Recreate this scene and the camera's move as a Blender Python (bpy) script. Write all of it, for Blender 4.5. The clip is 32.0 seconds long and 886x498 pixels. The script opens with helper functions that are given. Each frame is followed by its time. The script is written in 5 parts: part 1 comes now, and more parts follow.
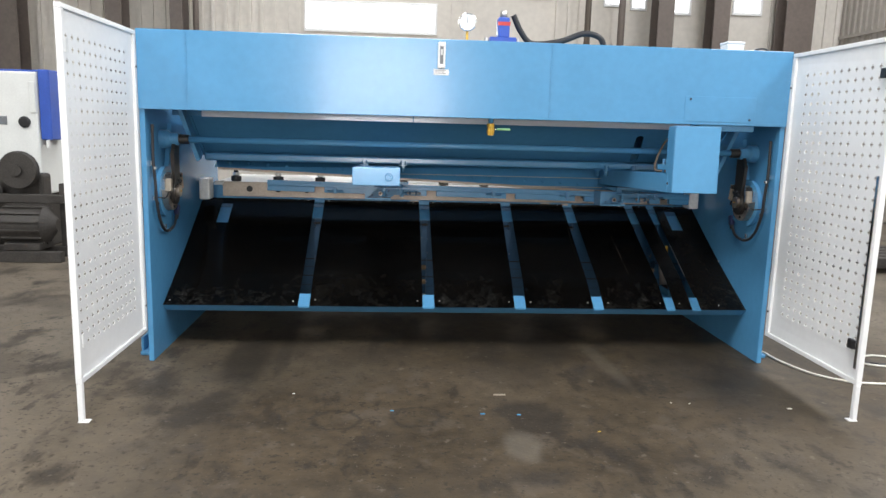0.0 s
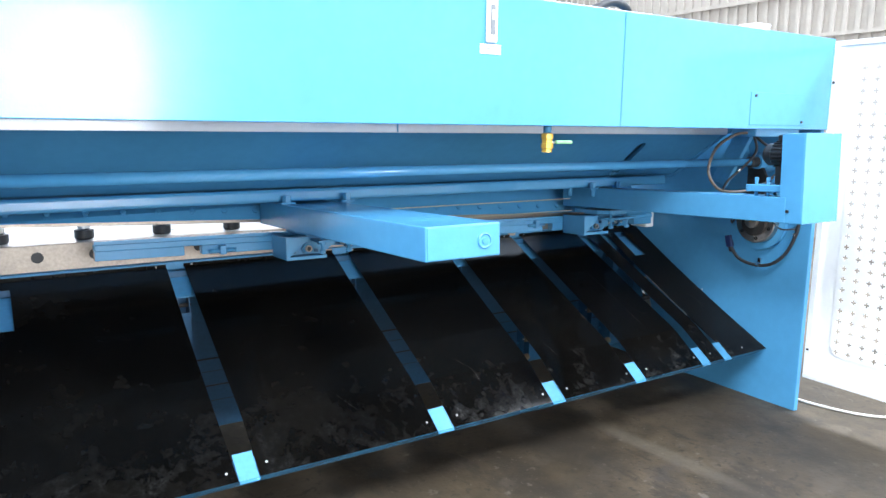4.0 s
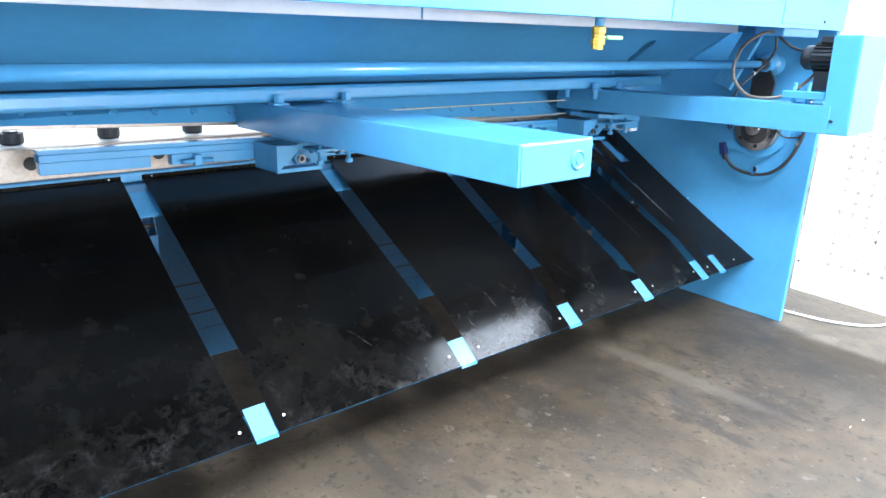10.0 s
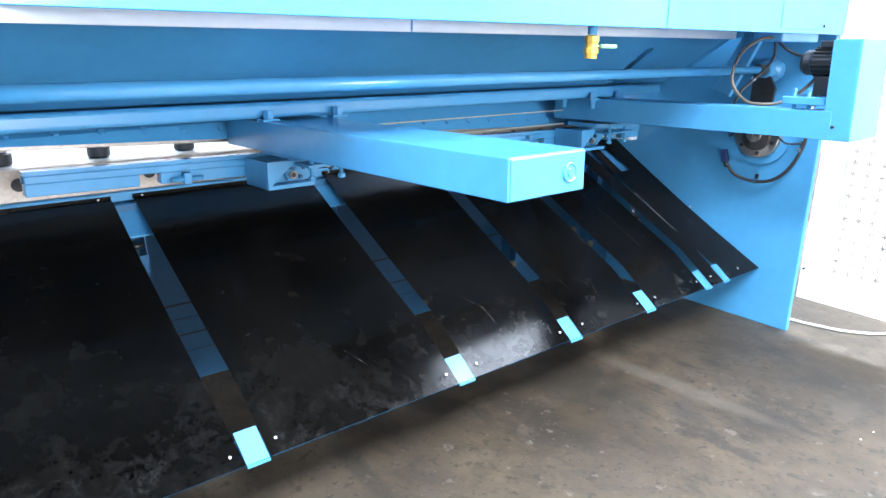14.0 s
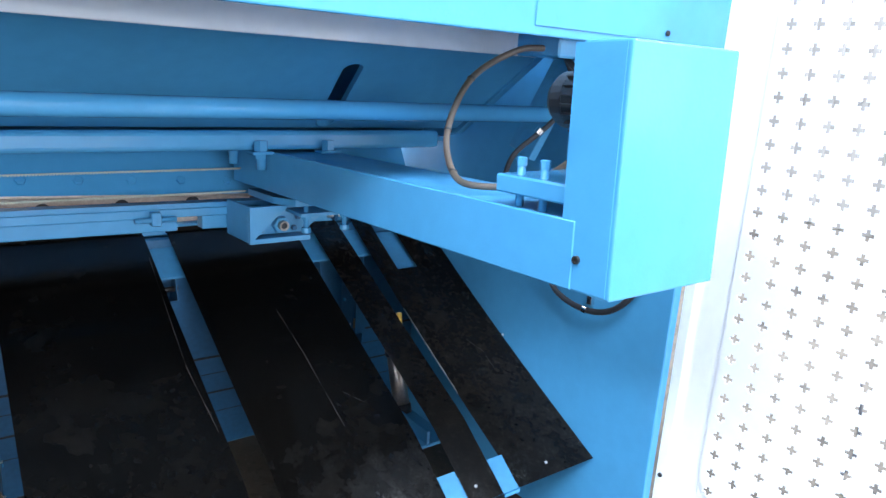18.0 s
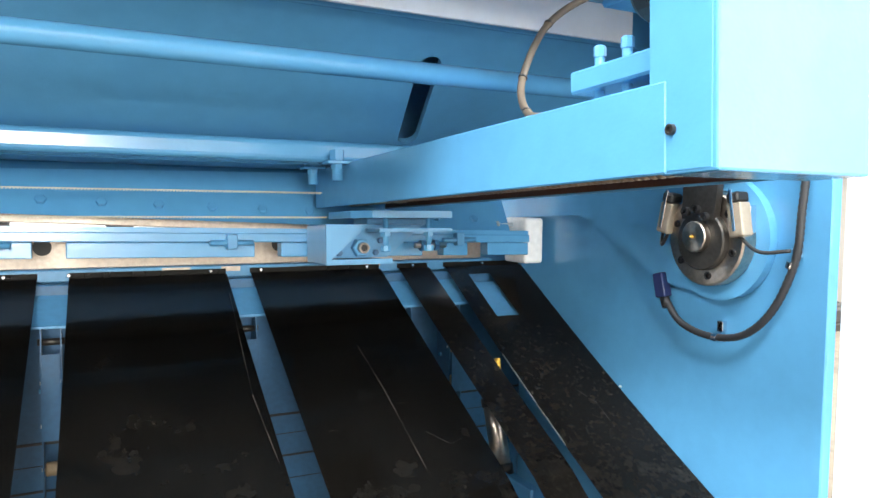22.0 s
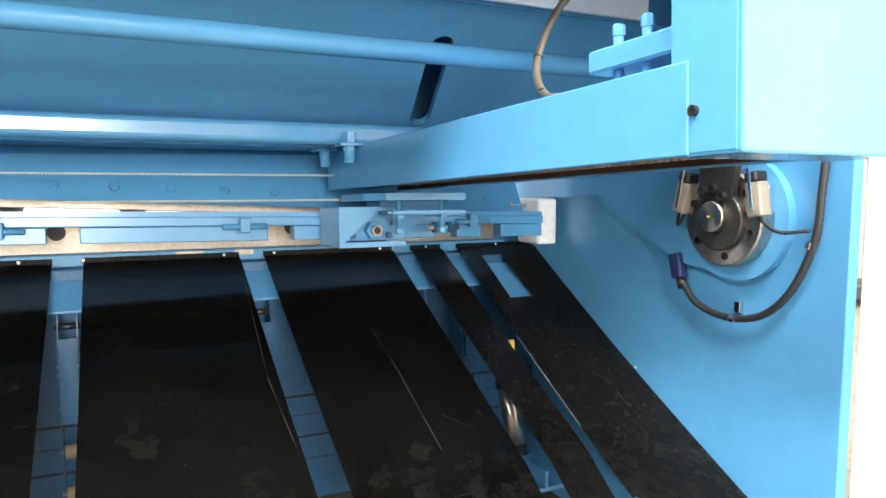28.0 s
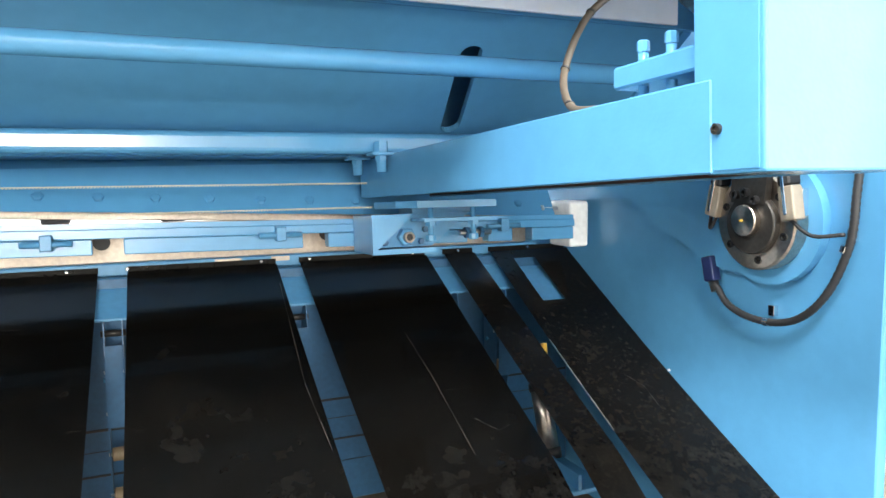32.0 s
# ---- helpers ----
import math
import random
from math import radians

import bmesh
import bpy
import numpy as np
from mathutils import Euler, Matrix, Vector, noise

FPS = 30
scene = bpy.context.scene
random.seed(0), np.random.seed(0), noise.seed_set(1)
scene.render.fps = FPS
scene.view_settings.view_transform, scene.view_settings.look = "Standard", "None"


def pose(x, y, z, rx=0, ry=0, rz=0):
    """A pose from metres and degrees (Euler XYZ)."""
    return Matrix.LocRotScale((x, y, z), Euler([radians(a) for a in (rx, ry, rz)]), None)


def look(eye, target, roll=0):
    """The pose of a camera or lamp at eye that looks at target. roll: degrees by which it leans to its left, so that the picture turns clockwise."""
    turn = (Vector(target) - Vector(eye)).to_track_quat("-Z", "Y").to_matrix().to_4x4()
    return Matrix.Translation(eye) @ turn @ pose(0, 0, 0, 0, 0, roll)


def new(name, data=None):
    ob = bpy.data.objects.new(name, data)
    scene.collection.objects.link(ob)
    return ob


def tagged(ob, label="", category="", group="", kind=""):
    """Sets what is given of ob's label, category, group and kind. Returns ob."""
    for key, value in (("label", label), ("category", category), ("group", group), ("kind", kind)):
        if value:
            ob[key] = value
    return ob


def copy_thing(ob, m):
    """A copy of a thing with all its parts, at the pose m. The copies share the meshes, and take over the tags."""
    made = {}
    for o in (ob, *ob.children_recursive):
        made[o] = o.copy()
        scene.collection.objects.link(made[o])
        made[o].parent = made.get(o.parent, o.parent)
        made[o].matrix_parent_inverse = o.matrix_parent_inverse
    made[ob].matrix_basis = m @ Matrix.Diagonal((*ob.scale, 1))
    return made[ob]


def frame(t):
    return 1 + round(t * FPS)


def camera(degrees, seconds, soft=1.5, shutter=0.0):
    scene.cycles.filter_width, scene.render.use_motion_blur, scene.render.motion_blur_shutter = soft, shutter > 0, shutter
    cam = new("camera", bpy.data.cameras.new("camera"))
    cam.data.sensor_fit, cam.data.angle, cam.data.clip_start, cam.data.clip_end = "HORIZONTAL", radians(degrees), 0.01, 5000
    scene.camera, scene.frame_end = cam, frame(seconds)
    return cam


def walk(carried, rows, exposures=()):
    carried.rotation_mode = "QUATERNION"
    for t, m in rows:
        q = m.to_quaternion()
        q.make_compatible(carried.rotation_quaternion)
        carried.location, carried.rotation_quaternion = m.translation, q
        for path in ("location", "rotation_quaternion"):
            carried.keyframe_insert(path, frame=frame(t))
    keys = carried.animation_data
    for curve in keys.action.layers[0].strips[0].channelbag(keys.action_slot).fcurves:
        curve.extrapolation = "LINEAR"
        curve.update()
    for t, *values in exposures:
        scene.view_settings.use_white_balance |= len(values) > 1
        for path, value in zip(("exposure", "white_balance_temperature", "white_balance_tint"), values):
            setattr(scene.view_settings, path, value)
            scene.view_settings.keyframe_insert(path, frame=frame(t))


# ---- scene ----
cam = camera(63.48, 32.0)
PATH = [
    (0, (-0.424, -3.900, 1.300), (-0.281, -1.932, 0.973), 1.57),
    (0.5, (-0.442, -3.821, 1.312), (-0.249, -1.868, 0.925), 2.98),
    (1, (-0.498, -3.566, 1.314), (-0.285, -1.613, 0.939), 2.51),
    (1.5, (-0.631, -3.310, 1.331), (-0.356, -1.367, 0.945), 3.12),
    (2, (-0.783, -3.051, 1.347), (-0.304, -1.142, 0.989), 2.14),
    (2.5, (-0.993, -2.730, 1.336), (-0.427, -0.839, 1.012), 2.46),
    (3, (-1.171, -2.408, 1.342), (-0.537, -0.542, 1.000), 3.84),
    (3.5, (-1.368, -2.126, 1.353), (-0.509, -0.348, 1.036), 2.05),
    (5.5, (-1.766, -1.410, 1.361), (-0.448, 0.025, 0.909), 3.04),
    (6, (-1.725, -1.331, 1.313), (-0.386, 0.060, 0.789), 4.04),
    (6.5, (-1.690, -1.356, 1.326), (-0.444, 0.088, 0.724), 2.85),
    (7, (-1.677, -1.332, 1.322), (-0.465, 0.114, 0.659), 2.60),
    (7.5, (-1.675, -1.324, 1.334), (-0.462, 0.118, 0.666), 2.29),
    (8, (-1.685, -1.324, 1.331), (-0.451, 0.108, 0.677), 2.60),
    (9, (-1.688, -1.330, 1.339), (-0.430, 0.092, 0.713), 2.45),
    (10, (-1.680, -1.348, 1.346), (-0.423, 0.082, 0.734), 2.57),
    (11, (-1.689, -1.357, 1.351), (-0.431, 0.079, 0.755), 2.63),
    (12, (-1.675, -1.341, 1.345), (-0.415, 0.096, 0.757), 2.36),
    (13, (-1.660, -1.343, 1.331), (-0.406, 0.108, 0.764), 1.81),
    (14, (-1.623, -1.336, 1.347), (-0.374, 0.113, 0.763), 1.43),
    (14.5, (-1.487, -1.306, 1.362), (-0.155, 0.063, 0.771), 1.70),
    (15, (-1.316, -1.279, 1.381), (0.034, 0.086, 0.819), 2.31),
    (15.5, (-1.106, -1.383, 1.408), (0.171, 0.061, 0.875), 0.92),
    (17.5, (-0.026, -1.092, 1.347), (1.130, 0.448, 0.805), 5.09),
    (18, (0.253, -0.962, 1.306), (1.443, 0.567, 0.811), 3.96),
    (19, (0.489, -0.825, 1.015), (1.572, 0.841, 0.794), 1.2),
    (19.5, (0.457, -0.857, 1.004), (1.445, 0.876, 0.862), 0.2),
    (20, (0.447, -0.851, 1.014), (1.405, 0.9, 0.888), 0.6),
    (20.5, (0.429, -0.858, 1.007), (1.347, 0.912, 0.854), 0.7),
    (21, (0.409, -0.879, 1.002), (1.355, 0.881, 0.91), 1.2),
    (21.5, (0.419, -0.882, 0.984), (1.354, 0.882, 0.857), 0.8),
    (22, (0.428, -0.888, 0.985), (1.334, 0.891, 0.859), 0.7),
    (22.5, (0.407, -0.889, 0.985), (1.325, 0.883, 0.863), 1.1),
    (23, (0.403, -0.889, 0.977), (1.324, 0.883, 0.867), 1.3),
    (23.5, (0.399, -0.888, 0.981), (1.324, 0.882, 0.869), 1.2),
    (24, (0.396, -0.885, 0.983), (1.324, 0.883, 0.868), 1.1),
    (24.5, (0.399, -0.876, 0.988), (1.335, 0.886, 0.845), 0.3),
    (25, (0.407, -0.876, 0.979), (1.338, 0.888, 0.825), 0.9),
    (25.5, (0.42, -0.875, 0.988), (1.34, 0.894, 0.826), 0.6),
    (27.5, (0.407, -0.854, 1.018), (1.321, 0.913, 0.816), -0.1),
    (28, (0.426, -0.875, 0.991), (1.304, 0.912, 0.807), 0.2),
    (28.5, (0.411, -0.868, 0.989), (1.295, 0.916, 0.8), 0.1),
    (29, (0.398, -0.869, 0.978), (1.284, 0.915, 0.796), 0.2),
    (29.5, (0.399, -0.872, 0.966), (1.281, 0.914, 0.789), 0.4),
    (30, (0.404, -0.877, 0.954), (1.281, 0.913, 0.786), 0.5),
    (30.5, (0.394, -0.882, 0.933), (1.277, 0.907, 0.787), 0.9),
    (31, (0.381, -0.879, 0.956), (1.275, 0.902, 0.786), 0.4),
    (31.5, (0.419, -0.894, 0.983), (1.274, 0.903, 0.786), 0.4),
    (32, (0.424, -0.896, 1.017), (1.214, 0.931, 0.822), -0.7),
]
EXPOSURES = [(0, -0.12, 6550, 11), (1, 0.03, 6500, 10), (2, 0.32, 6300, 10), (3, 0.68, 6050, 9), (3.5, 0.9, 5950, 9), (5.5, 1.5, 5750, 9), (7, 1.7, 5700, 9), (12, 1.8, 5650, 9), (15.5, 1.5, 5550, 10), (17.5, 1.15, 5450, 10), (18, 1.15, 5450, 10), (19, 1.4, 5900, 9), (21, 1.85, 6550, 8), (24, 1.85, 6800, 8), (32, 1.82, 6800, 7.5)]
walk(cam, [(t, look(eye, target, roll)) for t, eye, target, roll in PATH], EXPOSURES)

# ---- world, large lights ----
world = bpy.data.worlds.new("overcast_sky")
scene.world = world
world.use_nodes = True
wn = world.node_tree
sky = wn.nodes.new("ShaderNodeTexSky")
sky.sky_type, sky.sun_disc = "NISHITA", False
sky.sun_elevation, sky.sun_rotation = radians(48), radians(120)
wn.links.new(sky.outputs[0], wn.nodes["Background"].inputs[0])
wn.nodes["Background"].inputs[1].default_value = 0.08


def area(name, m, w, h, watts, colour=(1, 1, 1)):
    data = bpy.data.lights.new(name, "AREA")
    data.shape, data.size, data.size_y, data.energy, data.color = "RECTANGLE", w, h, watts, colour
    ob = new(name, data)
    ob.matrix_world = m
    return ob


SKYLIGHTS = [(6.1, -0.85), (-7.9, -0.85), (6.1, -4.6), (-1.0, -4.6), (-7.9, -4.6), (6.1, 5.6), (-1.0, 5.6)]
ROOF_Z = 7.0
for sx, sy in SKYLIGHTS:
    area("skylight_lamp", pose(sx, sy, ROOF_Z + 0.02), 2.7, 3.4, 620 if sy < -4 else 440 if (sx, sy) == SKYLIGHTS[0] else 290, (0.94, 0.97, 1.0))
area("rear_window_lamp", look((-0.6, -9.05, 2.1), (-0.6, 0, 2.1)), 2.2, 1.8, 175, (0.96, 0.98, 1.0))
area("rear_band_lamp", look((1.0, -9.05, 5.3), (1.0, 0, 4.2)), 12.0, 1.4, 40, (0.96, 0.98, 1.0))
area("right_window_lamp", look((7.65, -6.4, 3.0), (0, -6.4, 3.0)), 4.4, 4.0, 42, (0.96, 0.98, 1.0))
area("front_window_lamp", look((-0.9, 9.05, 3.9), (-0.9, 0, 3.4)), 2.1, 1.9, 200)
# unseen fill light, added only to brighten the table behind the knife slit
area("table_fill_lamp", look((0.0, 5.2, 5.8), (0.0, 1.6, 0.9)), 4.0, 2.0, 60)

# ---- materials ----


def material(name, colour, rough=0.5, metal=0.0, vary=0.12, scale=6.0, bump=0.0, bump_scale=60.0, coat=0.0, wear=None, wear_cut=0.62, spec=0.5):
    """A surface with two scales of colour variation, optional worn patches and fine relief."""
    m = bpy.data.materials.new(name)
    m.use_nodes = True
    t = m.node_tree
    n, l = t.nodes, t.links
    b = n["Principled BSDF"]
    tc = n.new("ShaderNodeTexCoord")
    geo = n.new("ShaderNodeNewGeometry")
    big = n.new("ShaderNodeTexNoise")
    big.inputs["Scale"].default_value, big.inputs["Detail"].default_value = scale, 6
    fine = n.new("ShaderNodeTexNoise")
    fine.inputs["Scale"].default_value, fine.inputs["Detail"].default_value = scale * 9, 4
    for q in (big, fine):
        l.new(geo.outputs["Position"], q.inputs["Vector"])
    mixv = n.new("ShaderNodeMath")
    mixv.operation = "ADD"
    l.new(big.outputs["Fac"], mixv.inputs[0])
    l.new(fine.outputs["Fac"], mixv.inputs[1])
    ramp = n.new("ShaderNodeMapRange")
    ramp.inputs["From Min"].default_value, ramp.inputs["From Max"].default_value = 0.4, 1.6
    ramp.inputs["To Min"].default_value, ramp.inputs["To Max"].default_value = 1 - 2 * vary, 1 + 2 * vary
    l.new(mixv.outputs[0], ramp.inputs["Value"])
    mul = n.new("ShaderNodeMix")
    mul.data_type, mul.blend_type = "RGBA", "MULTIPLY"
    mul.inputs["Factor"].default_value = 1.0
    mul.inputs["A"].default_value = (*colour, 1)
    l.new(ramp.outputs[0], mul.inputs["B"])
    out = mul.outputs["Result"]
    if wear:
        cut = n.new("ShaderNodeMapRange")
        cut.inputs["From Min"].default_value, cut.inputs["From Max"].default_value = wear_cut, wear_cut + 0.14
        wnz = n.new("ShaderNodeTexNoise")
        wnz.inputs["Scale"].default_value, wnz.inputs["Detail"].default_value, wnz.inputs["Roughness"].default_value = scale * 1.7, 9, 0.68
        l.new(geo.outputs["Position"], wnz.inputs["Vector"])
        l.new(wnz.outputs["Fac"], cut.inputs["Value"])
        wm = n.new("ShaderNodeMix")
        wm.data_type = "RGBA"
        l.new(cut.outputs[0], wm.inputs["Factor"])
        l.new(out, wm.inputs["A"])
        wm.inputs["B"].default_value = (*wear, 1)
        out = wm.outputs["Result"]
    l.new(out, b.inputs["Base Color"])
    rr = n.new("ShaderNodeMapRange")
    rr.inputs["From Min"].default_value, rr.inputs["From Max"].default_value = 0.1, 0.9
    rr.inputs["To Min"].default_value, rr.inputs["To Max"].default_value = max(0.02, rough * 0.6), min(1, rough * 1.4)
    l.new(big.outputs["Fac"], rr.inputs["Value"])
    l.new(rr.outputs[0], b.inputs["Roughness"])
    b.inputs["Metallic"].default_value = metal
    b.inputs["Specular IOR Level"].default_value = spec
    b.inputs["Coat Weight"].default_value = coat
    b.inputs["Coat Roughness"].default_value = 0.08
    if bump:
        bn = n.new("ShaderNodeTexNoise")
        bn.inputs["Scale"].default_value, bn.inputs["Detail"].default_value = bump_scale, 3
        l.new(geo.outputs["Position"], bn.inputs["Vector"])
        bp = n.new("ShaderNodeBump")
        bp.inputs["Strength"].default_value, bp.inputs["Distance"].default_value = bump, 0.002
        l.new(bn.outputs["Fac"], bp.inputs["Height"])
        l.new(bp.outputs[0], b.inputs["Normal"])
    return m


BLUE = material("blue_machine_paint", (0.082, 0.280, 0.495), 0.20, vary=0.05, scale=3, bump=0.12, bump_scale=150, coat=0.18)
BLUE2 = material("blue_structural_paint", (0.075, 0.26, 0.46), 0.42, vary=0.10, scale=7, bump=0.12, bump_scale=90)
# flange colour: a bright window reflection is put into the pale base
GLOSS = material("pale_reflection_flange", (0.70, 0.73, 0.78), 0.22, vary=0.05, scale=3, bump=0.12, bump_scale=30, coat=0.6)
BLACK = material("black_sheet_metal", (0.0054, 0.0048, 0.0041), 0.12, vary=0.4, scale=5, bump=0.12, bump_scale=26, spec=0.2)
DUSTY = material("dusty_black_sheet_metal", (0.0098, 0.0084, 0.0070), 0.19, vary=0.35, scale=5, bump=0.14, bump_scale=26, spec=0.24)
WHITE = material("white_door_paint", (0.80, 0.80, 0.79), 0.38, vary=0.03, scale=3, bump=0.1, bump_scale=120)
STEEL = material("ground_steel", (0.68, 0.66, 0.63), 0.42, metal=1.0, vary=0.14, scale=12, bump=0.15, bump_scale=200)
SCREWSTEEL = material("greased_screw_steel", (0.15, 0.112, 0.078), 0.36, metal=0.8, vary=0.25, scale=30)
TURNED = material("brown_turned_steel", (0.46, 0.40, 0.345), 0.34, metal=1.0, vary=0.2, scale=14)
# turning marks run round the axis
turned_shader = next(n for n in TURNED.node_tree.nodes if n.type == "BSDF_PRINCIPLED")
turned_shader.inputs["Anisotropic"].default_value = 0.75
turned_tangent = TURNED.node_tree.nodes.new("ShaderNodeTangent")
turned_tangent.direction_type = "RADIAL"
turned_tangent.axis = "X"
TURNED.node_tree.links.new(turned_tangent.outputs[0], turned_shader.inputs["Tangent"])
BLADE = material("knife_steel", (0.43, 0.365, 0.30), 0.42, metal=0.6, vary=0.18, scale=10, wear=(0.25, 0.20, 0.16), wear_cut=0.66)
DARKSTEEL = material("dark_oiled_steel", (0.06, 0.055, 0.05), 0.38, metal=0.7, vary=0.25, scale=14)
BLACKPART = material("black_cast_metal", (0.012, 0.012, 0.013), 0.45, vary=0.2, scale=20)
RUBBER = material("black_rubber_hose", (0.018, 0.018, 0.02), 0.55, vary=0.2, scale=30)
TAN = material("tan_braided_sleeve", (0.085, 0.066, 0.048), 0.55, vary=0.2, scale=60)
NYLON = material("cream_nylon_roller", (0.28, 0.205, 0.12), 0.6, vary=0.15, scale=20)
BRASS = material("yellow_brass", (0.60, 0.37, 0.06), 0.35, metal=0.55, vary=0.15, scale=25)
GREEN = material("green_plastic_grip", (0.22, 0.46, 0.22), 0.5)
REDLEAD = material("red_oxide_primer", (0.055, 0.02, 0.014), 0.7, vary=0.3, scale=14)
BELT = material("pale_toothed_belt", (0.42, 0.42, 0.32), 0.6)
PLUG = material("navy_plastic_plug", (0.012, 0.02, 0.075), 0.4)
SWITCH = material("grey_limit_switch_casting", (0.32, 0.27, 0.21), 0.5, metal=0.3)
CHROME = material("chromed_metal", (0.75, 0.75, 0.76), 0.16, metal=1.0, vary=0.05)
LABELW = material("white_label", (0.78, 0.78, 0.76), 0.5)
GREYTXT = material("grey_print", (0.16, 0.17, 0.18), 0.6)
TABLE = material("bright_table_steel", (0.62, 0.62, 0.60), 0.35, vary=0.05)
REDPAINT = material("red_paint", (0.55, 0.05, 0.04), 0.45)
DIRTYSTEEL = material("rusty_machine_iron", (0.05, 0.045, 0.04), 0.6, metal=0.3, vary=0.4, scale=9, wear=(0.13, 0.07, 0.04))
CREAM = material("cream_machine_enamel", (0.72, 0.73, 0.70), 0.4, vary=0.05)
ROYAL = material("royal_blue_enamel", (0.03, 0.09, 0.42), 0.4)
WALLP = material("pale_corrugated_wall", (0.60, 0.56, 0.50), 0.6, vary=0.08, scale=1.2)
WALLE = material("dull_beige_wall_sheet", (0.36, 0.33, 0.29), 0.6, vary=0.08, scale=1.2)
COLUMN = material("brown_grey_column_paint", (0.13, 0.105, 0.09), 0.55, vary=0.15, scale=2)
ROOFM = material("grey_roof_sheet", (0.34, 0.34, 0.34), 0.6, vary=0.08)
# the structural blue taken darker: shade under the chute put into the colour
DEEPBLUE = material("shade_darkened_blue_paint", (0.026, 0.11, 0.22), 0.45, vary=0.14, scale=8, bump=0.3, bump_scale=60)
SCRATCH = material("bare_scratched_steel", (0.036, 0.030, 0.025), 0.5, vary=0.5, scale=30)
CABLEW = material("white_cable_sheath", (0.74, 0.72, 0.64), 0.45)


def concrete():
    m = material("oily_concrete", (0.060, 0.043, 0.0245), 0.58, vary=0.40, scale=1.3, bump=0.5, bump_scale=45, wear=(0.040, 0.032, 0.026), wear_cut=0.58)
    t = m.node_tree
    n, l = t.nodes, t.links
    b = n["Principled BSDF"]
    src = b.inputs["Base Color"].links[0].from_socket
    geo = [q for q in n if q.bl_idname == "ShaderNodeNewGeometry"][0]
    # pale rubbed patches and sparse dark spots
    for scale, lo, hi, col in ((0.55, 0.56, 0.74, (0.105, 0.084, 0.057)), (7.0, 0.70, 0.76, (0.02, 0.017, 0.015)), (2.3, 0.68, 0.80, (0.088, 0.073, 0.054))):
        q = n.new("ShaderNodeTexNoise")
        q.inputs["Scale"].default_value, q.inputs["Detail"].default_value = scale, 8
        mp = n.new("ShaderNodeMapping")
        mp.inputs["Location"].default_value = (3.1 * scale, 1.7, 0.4)
        l.new(geo.outputs["Position"], mp.inputs["Vector"])
        l.new(mp.outputs[0], q.inputs["Vector"])
        r = n.new("ShaderNodeMapRange")
        r.inputs["From Min"].default_value, r.inputs["From Max"].default_value = lo, hi
        r.inputs["To Max"].default_value = 0.75
        l.new(q.outputs["Fac"], r.inputs["Value"])
        mx = n.new("ShaderNodeMix")
        mx.data_type = "RGBA"
        l.new(r.outputs[0], mx.inputs["Factor"])
        l.new(src, mx.inputs["A"])
        mx.inputs["B"].default_value = (*col, 1)
        src = mx.outputs["Result"]
    l.new(src, b.inputs["Base Color"])
    return m


CONCRETE = concrete()


def oil_zone(m):
    """The brown oily zone round the machine on paler dusty concrete."""
    t = m.node_tree
    n, l = t.nodes, t.links
    b = n["Principled BSDF"]
    geo = [q for q in n if q.bl_idname == "ShaderNodeNewGeometry"][0]
    src = b.inputs["Base Color"].links[0].from_socket
    wob = n.new("ShaderNodeTexNoise")
    wob.inputs["Scale"].default_value, wob.inputs["Detail"].default_value = 1.1, 7
    l.new(geo.outputs["Position"], wob.inputs["Vector"])
    add = n.new("ShaderNodeMixRGB")
    add.blend_type, add.inputs[0].default_value = "ADD", 1.6
    l.new(geo.outputs["Position"], add.inputs[1])
    l.new(wob.outputs["Color"], add.inputs[2])
    mp = n.new("ShaderNodeMapping")
    mp.inputs["Location"].default_value, mp.inputs["Scale"].default_value = (-0.38, 0.02, 0), (1 / 3.0, 1 / 4.6, 0)
    l.new(add.outputs[0], mp.inputs["Vector"])
    g = n.new("ShaderNodeTexGradient")
    g.gradient_type = "SPHERICAL"
    l.new(mp.outputs[0], g.inputs["Vector"])
    r = n.new("ShaderNodeMapRange")
    r.inputs["From Min"].default_value, r.inputs["From Max"].default_value = 0.05, 0.42
    r.inputs["To Min"].default_value, r.inputs["To Max"].default_value = 0.62, 0.0
    l.new(g.outputs["Fac"], r.inputs["Value"])
    mx = n.new("ShaderNodeMix")
    mx.data_type = "RGBA"
    l.new(r.outputs[0], mx.inputs["Factor"])
    l.new(src, mx.inputs["A"])
    mx.inputs["B"].default_value = (0.185, 0.155, 0.116, 1)
    l.new(mx.outputs["Result"], b.inputs["Base Color"])


oil_zone(CONCRETE)


